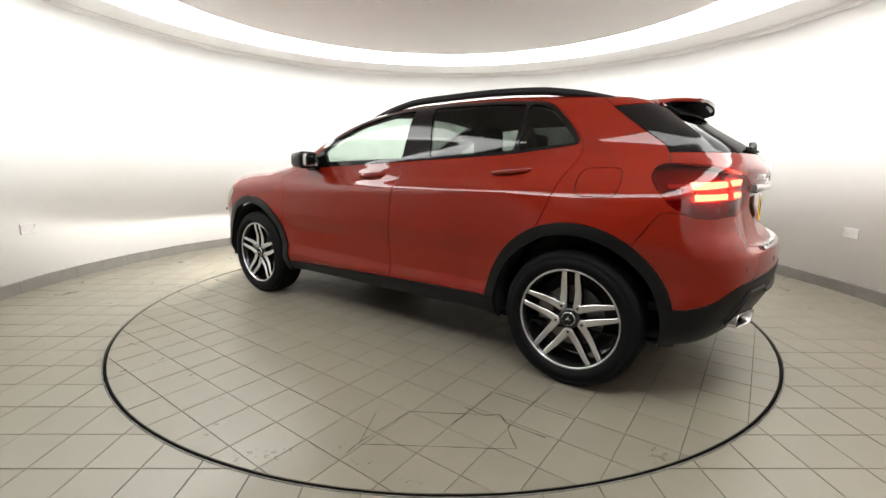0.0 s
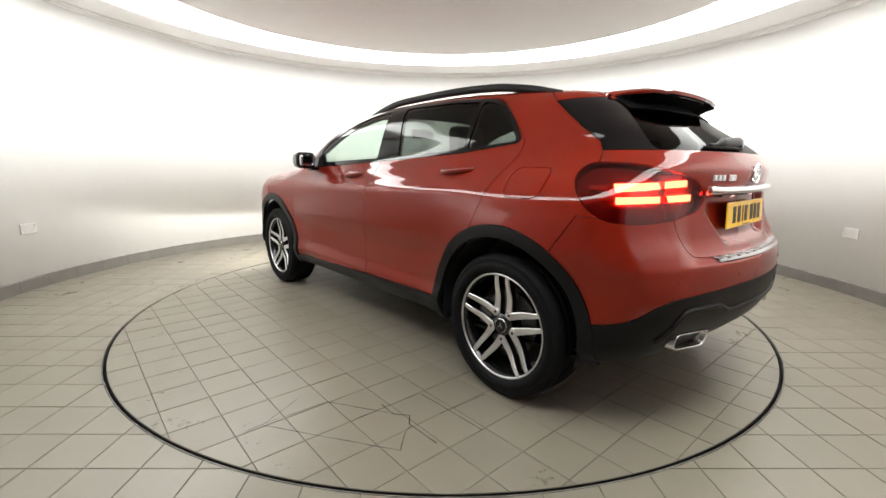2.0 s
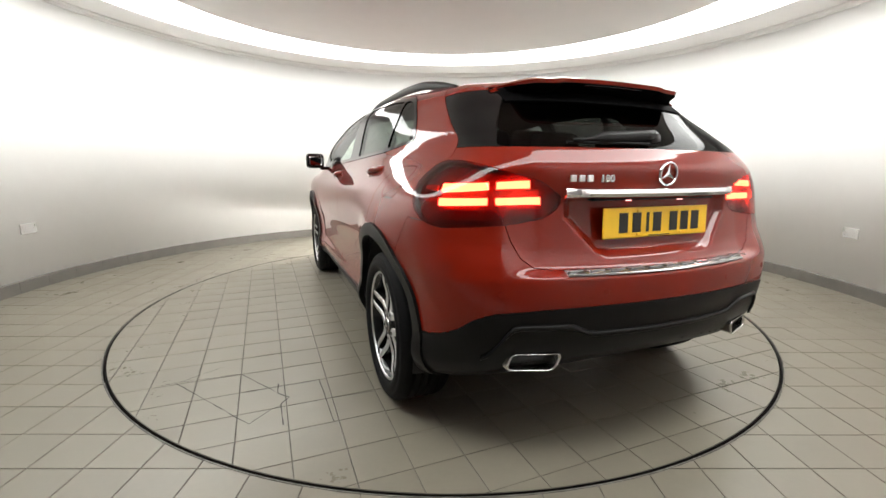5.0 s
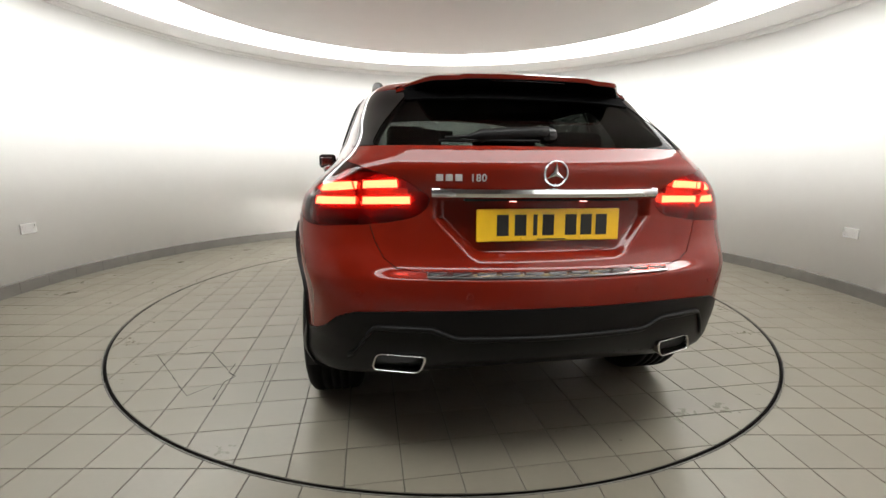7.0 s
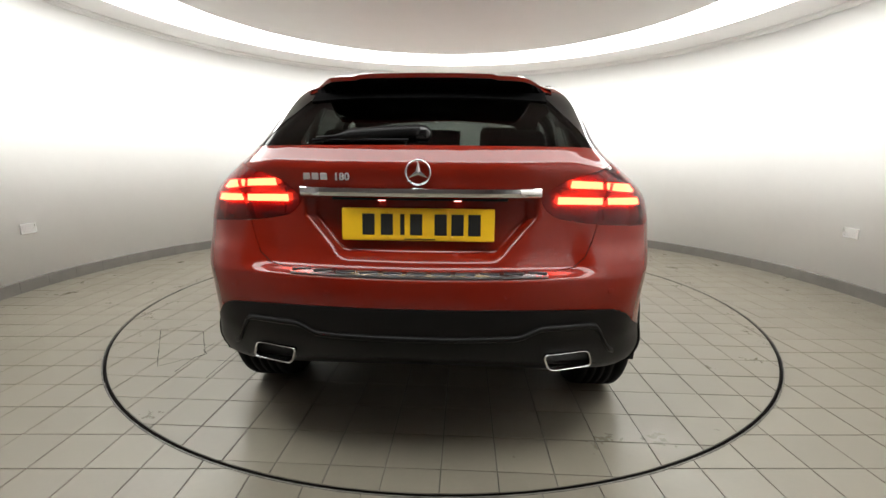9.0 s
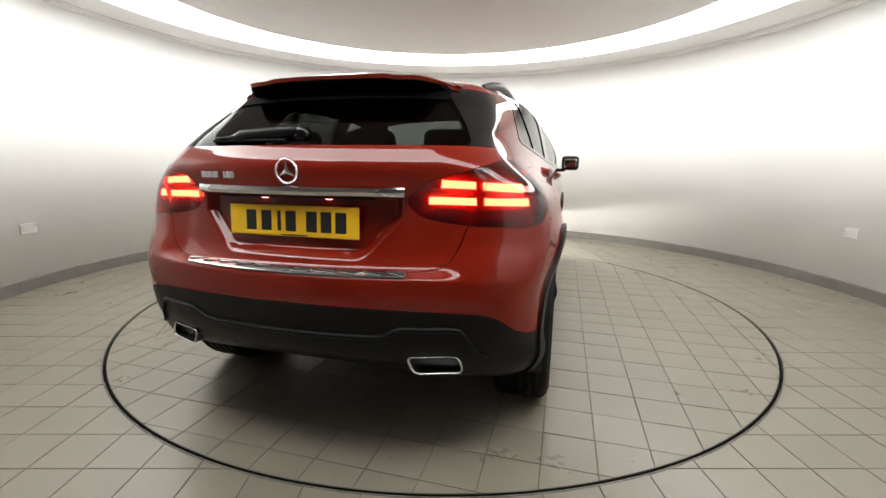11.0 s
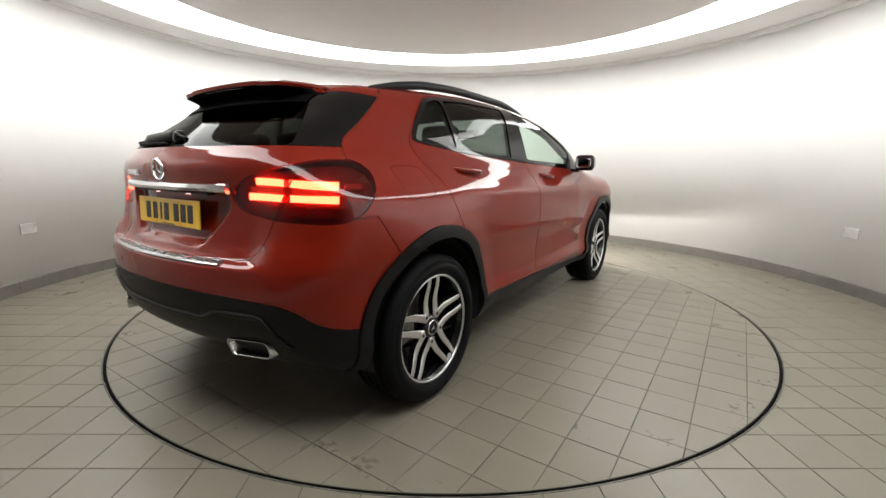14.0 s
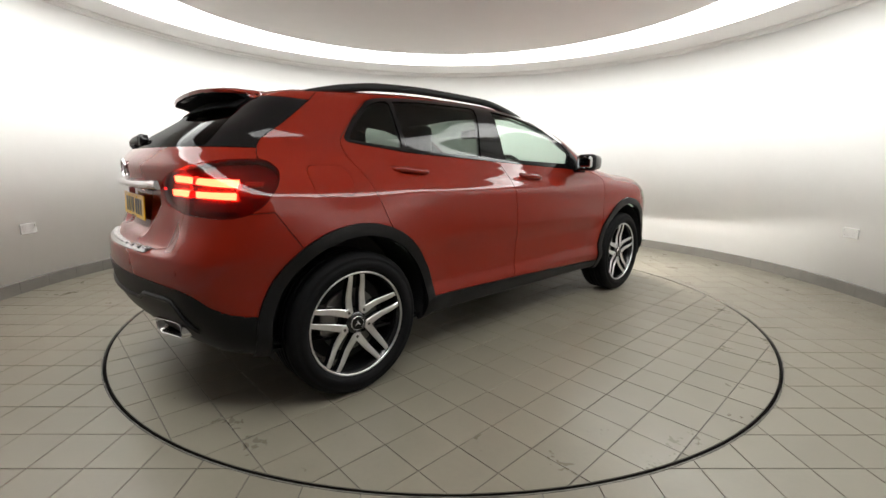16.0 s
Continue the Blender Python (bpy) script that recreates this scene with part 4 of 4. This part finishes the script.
strip(bm, [[Vector(r[5]).lerp(Vector(r[6]), k) + Vector((0, -.003, -.005 + o)) for k, o in ((.12, 0), (.30, 0), (.30, .006), (.12, .006))] for r in spoiler_rows()[14:27]])
part("high_brake_light", bm, M_DARK_STRIP, spoiler, "unlit dark red brake light strip")

# black printed band along the top of the rear window
bm = bmesh.new()
rows = []
for i in range(41):
    x = -.47 + .94 * i / 40
    edge = []
    for z in (1.330 - .008 * (x / .47) ** 4, 1.345, 1.36, 1.385 - .05 * x ** 2):
        p = rear_at(x, z)
        edge.append((p, normal_on(p)))
    rows.append([p + n * .0035 for p, n in edge] + [p - n * .003 for p, n in edge[::-1]])
strip(bm, rows)
part("window_top_band", bm, M_SHADE_BLACK, rear_window, "black printed band along the glass edge")

# wiper: housing at the middle of the window's foot, blade to the left
bm = bmesh.new()
piv = rear_at(.0, 1.185) + Vector((0, -.018, 0))
tip = rear_at(-.36, 1.162) + Vector((0, -.022, 0))
rows = []
for i in range(13):
    s = i / 12
    c = piv.lerp(tip, s) + Vector((0, -.006 * math.sin(math.pi * s), .004))
    k = ease(s, .66, .80)
    h, d = .018 * (1 - k) + .005, .011 * (1 - k) + .004
    rows.append([c + Vector((0, d * a, h * b)) for a, b in ((-1, -.5), (-1, .4), (-.4, 1), (.6, 1), (1, .2), (1, -.8), (0, -1))])
strip(bm, rows)
part("rear_wiper", bm, M_CLAD, hatch, "black plastic rear wiper arm", smooth=True)
bm = bmesh.new()
tube(bm, [rear_at(-.04 - .34 * i / 8, 1.158) + Vector((0, -.008, 0)) for i in range(9)], .006, 6)
part("wiper_blade", bm, M_RUBBER, hatch)
bm = bmesh.new()
lathe(bm, [(.032, 0), (.032, -.02), (.024, -.034), (.001, -.036)], 20, "y", center=(.005, piv.y + .02, 1.178))
part("wiper_pivot", bm, M_GLOSS_BLACK, hatch, smooth=True)

# bright bar over the plate
bm = bmesh.new()
rows = []
for i in range(41):
    x = -.412 + .824 * i / 40
    e = ease(abs(x), .412, .34)
    p = rear_at(x, .995)
    y = p.y
    rows.append([(x, y + .01, 1.004), (x, y - .010 - .006 * e, 1.003), (x, y - .016 - .010 * e, .998), (x, y - .019 - .012 * e, .984), (x, y - .015 - .011 * e, .972), (x, y - .008 - .004 * e, .966), (x, y + .03, .966)])
strip(bm, rows)
bar = part("handle_bar", bm, M_CHROME, hatch, "bright chrome bar across the tailgate")
for p in bar.data.polygons:
    p.use_smooth = True
bar.data.set_sharp_from_angle(angle=radians(40))
bm = bmesh.new()
box(bm, -.30, rear_at(0, .955).y - .012, .957, .30, rear_at(0, .955).y + .02, .967, .002)
part("lamp_ledge", bm, M_CLAD, hatch)
for x in (-.13, .13):
    bm = bmesh.new()
    box(bm, x - .012, rear_at(x, .95).y - .010, .954, x + .012, rear_at(x, .95).y - .002, .957, .001)
    part("plate_lamp", bm, M_PLATE_LAMP, hatch, "small glowing plate lamp")

# number plate, its characters as plain bars
py = min(rear_at(0, .822).y, rear_at(0, .93).y) - .012
plate_m = Matrix.Translation((-.004, py, .8765)) @ Matrix.Rotation(radians(-3), 4, "X")
bm = bmesh.new()
box(bm, -.26, -.003, -.0555, .26, .004, .0555, .004, m=plate_m)
plate = part("number_plate", bm, M_YELLOW, hatch, "yellow plate with black character bars")
for i, x in enumerate((-.168, -.105, -.052, -.005, .078, .135, .192)):
    w = .0075 if i == 2 else .021
    bm = bmesh.new()
    box(bm, x - w, -.0042, -.036, x + w, -.0025, .036, .001, 1, m=plate_m)
    part("character_bar", bm, M_INK, plate)
bm = bmesh.new()
box(bm, -.045, -.0042, -.0515, .06, -.0025, -.0475, m=plate_m)
part("maker_bar", bm, M_INK, plate)
for x, z in ((-.10, .041), (.10, .041), (-.10, -.044), (.115, -.044)):
    bm = bmesh.new()
    lathe(bm, [(.006, -.003), (.006, -.005), (.004, -.0065), (.001, -.0065)], 12, "y", center=(x, 0, z))
    bmesh.ops.transform(bm, matrix=plate_m, verts=bm.verts)
    part("plate_screw", bm, M_YELLOW, plate)

# round badge
bp = rear_at(0, 1.052)
bn = normal_on(bp)
badge_m = Matrix.Translation(bp) @ bn.to_track_quat("X", "Z").to_matrix().to_4x4()
bm = bmesh.new()
lathe(bm, [(.0365, 0), (.0365, .006), (.039, .010), (.0425, .009), (.0435, 0)], 48, "x")
bmesh.ops.transform(bm, matrix=badge_m, verts=bm.verts)
badge = part("round_badge", bm, M_CHROME, hatch, "chrome ring badge with three arms", smooth=True)
bm = bmesh.new()
star_arms(bm, .038, .0085, .005)
bmesh.ops.transform(bm, matrix=badge_m, verts=bm.verts)
part("badge_arms", bm, M_CHROME, badge)

# chrome model lettering: plain bars and the number
for i in range(3):
    x = -.386 + .031 * i
    p = rear_at(x, 1.035)
    bm = bmesh.new()
    box(bm, x - .0115, p.y - .005, 1.0245, x + .0115, p.y + .004, 1.0465, .002)
    part("letter_bar", bm, M_LETTER, hatch)
txt = bpy.data.curves.new("model_number", "FONT")
txt.body, txt.size, txt.extrude, txt.bevel_depth = "180", .034, .003, .0006
txt.space_character = 1.12
txt.materials.append(M_LETTER)
holder = new("text_source", txt)
bpy.context.view_layer.update()
me = bpy.data.meshes.new_from_object(holder.evaluated_get(bpy.context.evaluated_depsgraph_get()))
bpy.data.objects.remove(holder)
p = rear_at(-.262, 1.03)
n = normal_on(p)
me.transform(Matrix.Translation((-.287, rear_at(-.287, 1.035).y - .003, 1.024)) @ Matrix.Rotation(math.atan2(n.x, -n.y), 4, "Z") @ Matrix.Rotation(math.pi / 2, 4, "X"))
me.name = "model_number"
num = new("model_number", me)
num.parent = hatch

# ---- tail lights: glowing bars behind the lens ----
lamps = {}
for ob in list(car.children_recursive):
    if ob.name.split(".")[0] == "tail_light":
        xs = np.array([v.co.x for v in ob.data.vertices]).mean()
        lamps[("R" if xs > 0 else "L", "in" if abs(xs) < .63 else "out")] = ob


def lamp_bar(name, q0, q1, z0, z1, material, key, deep=.014, thick=.010, slope=0.0):
    for h in ("R", "L"):
        bm = bmesh.new()
        rows = []
        n = max(4, int((q1 - q0) / .012))
        for i in range(n + 1):
            q = q0 + (q1 - q0) * i / n
            dz = slope * (q - q0)
            a, b = corner_at(q, z0 + dz), corner_at(q, z1 + dz)
            na = normal_on((a + b) / 2)
            rows.append([a - na * deep, b - na * deep, b - na * (deep + thick), a - na * (deep + thick)])
        strip(bm, rows)
        if h == "L":
            mirrored(bm)
        part(name, bm, material, lamps[(h, key)])


for z0, z1, q in ((.998, 1.022, -.072), (.944, .968, -.104)):
    lamp_bar("light_bar", q, .028, z0, z1, M_LED, "in")
    lamp_bar("light_bar", .055, .232, z0, z1, M_LED, "out")
lamp_bar("light_segment", .255, .318, 1.000, 1.016, M_LAMP_GREY, "out")
lamp_bar("reflector_strip", -.100, .020, .974, .992, M_LAMP_GREY, "in", .020)
lamp_bar("reflector_strip", .060, .225, .974, .992, M_LAMP_GREY, "out", .020)
lamp_bar("lower_reflector", -.09, -.01, .905, .932, M_LAMP_BASE, "in", .020)
lamp_bar("lower_reflector", .035, .24, .893, .930, M_LAMP_BASE, "out", .020)

# ---- bumper: loading strip, lower moulding, exhaust tips ----
bm = bmesh.new()
rows = []
for i in range(41):
    x = -.435 + .87 * i / 40
    p = rear_at(x, .700)
    y = p.y
    rows.append([(x, y + .050, .7300), (x, y + .024, .7245), (x, y + .010, .7185), (x, y + .005, .7155), (x, y + .005, .7125), (x, y + .02, .7100)])
strip(bm, rows)
ledge = part("loading_strip", bm, M_STRIP, car, "chrome loading edge strip on the bumper")
for i in range(11):
    x = -.40 + .08 * i
    p = rear_at(x, .700)
    bm = bmesh.new()
    box(bm, x - .032, p.y + .020, .7205, x + .032, p.y + .044, .7300, .003)
    part("strip_rib", bm, M_STRIP, ledge)


def apron_z(ax):
    return .508 + .034 * ease(ax, .33, .43) - .002 * ax


bm = bmesh.new()
rows = []
for i in range(65):
    x = -.70 + 1.40 * i / 64
    ax = abs(x)
    z = apron_z(ax) - .12 * ease(ax, .60, .70)
    p = rear_at(x, z)
    n = normal_on(p)
    rows.append([p + n * .004 + Vector((0, 0, .010)), p + n * .013 + Vector((0, 0, .003)), p + n * .013 + Vector((0, 0, -.006)), p + n * .004 + Vector((0, 0, -.014))])
strip(bm, rows)
part("apron_moulding", bm, M_CLAD, car, "raised moulding on the lower bumper", smooth=True)
for sx in (-1, 1):
    bm = bmesh.new()
    loop = rounded([(-.094, -.031), (-.077, .031), (.090, .031), (.094, .016), (.075, -.033)], .022, 4)
    rows = []
    for k, y in ((1.0, .09), (1.0, -.004), (.985, -.008), (.93, -.008), (.90, .0), (.88, .09)):
        rows.append([(sx * (.530 - p.x * k), -.690 + y - .32 * p.x, .402 + p.y * k) for p in loop])
    strip(bm, rows, caps=False)
    part("exhaust_tip", bm, M_SATIN, car, "polished flat oval exhaust tip", smooth=True)
    # a black sheet closes the pipe in place of its inner shade
    bm = bmesh.new()
    bm.faces.new([bm.verts.new((sx * (.530 - p.x * .86), -.645 - .32 * p.x, .402 + p.y * .86)) for p in loop])
    part("exhaust_mouth", bm, M_HOLE, car)
    # parking sensors
    for x in (.30, .66):
        p = rear_at(sx * x, .655)
        n = normal_on(p)
        bm = bmesh.new()
        lathe(bm, [(.011, 0), (.011, .0012), (.0095, .002), (.001, .002)], 20, "x")
        bmesh.ops.transform(bm, matrix=Matrix.Translation(p) @ n.to_track_quat("X", "Z").to_matrix().to_4x4(), verts=bm.verts)
        part("parking_sensor", bm, M_RED, car)

# ---- sides: handles, mirrors, roof rails ----
for h, sx in (("R", 1), ("L", -1)):
    for y0, z0, name in ((.255, 1.060, "rear"), (1.225, 1.022, "front")):
        door = [o for o in car.children if o.name.split(".")[0] == name + "_door" and np.sign(o.data.vertices[0].co.x) == sx][0]
        bm = bmesh.new()
        rows = []
        for i in range(15):
            s = i / 14
            y, z = y0 + .225 * s, z0 - .018 * s
            p = side_at(y, z)
            out = .030 * math.sin(math.pi * min(max((s - .02) / .96, 0), 1)) ** .45 + .001
            hh = .0135 + .004 * math.sin(math.pi * s)
            rows.append([p + Vector((out - .012, 0, hh * .9)), p + Vector((out, 0, hh * .6)), p + Vector((out + .004, 0, 0)), p + Vector((out - .002, 0, -hh * .8)), p + Vector((out - .014, 0, -hh))])
        strip(bm, rows)
        if sx < 0:
            mirrored(bm)
        part("door_handle", bm, M_RED, door, "red door handle", smooth=True)
        # bowl behind the handle
        bm = bmesh.new()
        c = side_at(y0 + .115, z0 - .022)
        n = normal_on(c)
        lathe(bm, [(.040, .0012), (.034, -.001), (.001, -.0015)], 28, "x")
        bmesh.ops.transform(bm, matrix=Matrix.Translation(c) @ n.to_track_quat("X", "Z").to_matrix().to_4x4() @ Matrix.Diagonal((1, 2.2, .75, 1)), verts=bm.verts)
        if sx < 0:
            mirrored(bm)
        part("handle_bowl", bm, M_RED, door, smooth=True)
    # mirror
    bm = bmesh.new()
    vs = box(bm, .885, 1.84, 1.045, 1.035, 2.005, 1.168, .03, 4)
    for v in bm.verts:
        k = (v.co.y - 1.84) / .165
        v.co.x -= .03 * k * (1 if v.co.x > .96 else -.6)
        v.co.z += (-.012 * k if v.co.z > 1.1 else .016 * k)
    if sx < 0:
        mirrored(bm)
    mirror = part("wing_mirror", bm, M_GLOSS_BLACK, car, "gloss black wing mirror", smooth=True)
    bm = bmesh.new()
    box(bm, .903, 1.836, 1.066, 1.018, 1.842, 1.150, .018, 3)
    for v in bm.verts:
        v.co.y -= (v.co.x - .903) * .17 + (v.co.z - 1.108) * .05
    if sx < 0:
        mirrored(bm)
    part("mirror_glass", bm, M_DARKENED_MIRROR, mirror)
    bm = bmesh.new()
    box(bm, .80, 1.86, 1.035, .92, 1.93, 1.062, .010)
    if sx < 0:
        mirrored(bm)
    part("mirror_foot", bm, M_GLOSS_BLACK, mirror)
    # roof rail
    bm = bmesh.new()
    pts = []
    for i in range(41):
        s = i / 40
        y = -.045 + 1.64 * s
        lift = .036 * min(1, math.sin(math.pi * min(max(s, .001), .999)) * 1.6)
        p = roof_at(.570 - .03 * ease(y, 1.0, 1.6) * -1 - .025 * ease(y, .4, -.1), y)
        pts.append((p.x, y, p.z + lift - .006))
    tube(bm, pts, lambda q: .0075 + .0065 * min(1, math.sin(math.pi * min(max(q, .001), .999)) * 3), 10, 1.5)
    if sx < 0:
        mirrored(bm)
    part("roof_rail", bm, M_CLAD, car, "black roof rail", smooth=True)
    # front lamp
    lx, lz = .63, .66
    fp = on_form((lx, 2.9, lz), (0, 1, 0))
    bm = bmesh.new()
    box(bm, lx - .02, fp.y + .004, lz - .013, lx + .02, fp.y + .008, lz - .007)
    if sx < 0:
        mirrored(bm)
    part("lamp_emitter", bm, M_HEAD_GLOW, car, "lit head lamp")
    # unseen hood added ahead of the emitter to cut the beam's upper edge
    bm = bmesh.new()
    for v in box(bm, lx - .05, fp.y - .02, lz - .001, lx + .05, fp.y + .125, lz + .02):
        v.co.z -= .027 * ease(v.co.y, fp.y, fp.y + .125)
    if sx < 0:
        mirrored(bm)
    part("lamp_hood", bm, M_GLOSS_BLACK, car)

# ---- cabin seen through the glass ----
def seat(x, y, bench=False):
    t = empty("seat", car)
    w = .62 if bench else .25
    bm = bmesh.new()
    vs = box(bm, x - w, y - .10, .55, x + w, y + .02, 1.12, .045, 3)
    for v in bm.verts:
        v.co.y -= (v.co.z - .55) * .28
        if not bench:
            v.co.x = x + (v.co.x - x) * (1 - .25 * max(0, v.co.z - .8))
    part("backrest", bm, M_SEAT, t, smooth=True)
    bm = bmesh.new()
    box(bm, x - w, y - .05, .42, x + w, y + .46, .58, .045, 3)
    part("cushion", bm, M_SEAT, t, smooth=True)
    for hx in ((-.40, .0, .40) if bench else (0,)):
        bm = bmesh.new()
        box(bm, x + hx - .125, y - .30, 1.13 if not bench else 1.10, x + hx + .125, y - .20, 1.32 if not bench else 1.24, .04, 3)
        part("headrest", bm, M_SEAT, t, smooth=True)
    return t


seat(-.37, 1.02), seat(.37, 1.02), seat(0, .22, True)
bm = bmesh.new()
box(bm, -.70, 1.78, .78, .70, 2.25, 1.04, .08, 3)
part("dashboard", bm, M_CABIN, car, smooth=True)
bm = bmesh.new()
ring = [Vector((.37 + .185 * math.cos(2 * math.pi * i / 32), 0, .185 * math.sin(2 * math.pi * i / 32))) for i in range(33)]
tube(bm, [Vector((p.x, 1.62 + p.z * .4, .98 + p.z * .92)) for p in ring], .016, 8, caps=False)
box(bm, .20, 1.60, .95, .54, 1.64, 1.0, .012)
part("steering_wheel", bm, M_CABIN, car, smooth=True)
bm = bmesh.new()
box(bm, -.11, 1.66, 1.30, .11, 1.69, 1.37, .015)
part("inner_mirror", bm, M_CABIN, car)
bm = bmesh.new()
box(bm, -.72, -.45, .42, .72, 2.3, .46)
part("cabin_floor", bm, M_CABIN, car)
bm = bmesh.new()
box(bm, -.55, -.40, .92, .55, -.02, .945, .006)
part("parcel_shelf", bm, M_CABIN, car)

# ---- what moves: turntable and car turn together ----
def turn(t):
    return 54.56 - 6.284 * t


def motions():
    times = [i * .5 for i in range(33)]
    walk(turntable, [(t, pose(0, 0, 0, 0, 0, turn(t))) for t in times])
    walk(car, [(t, pose(0, 0, 0, 0, 0, turn(t)) @ Matrix.Translation((.013, -1.385, 0))) for t in times])


motions()
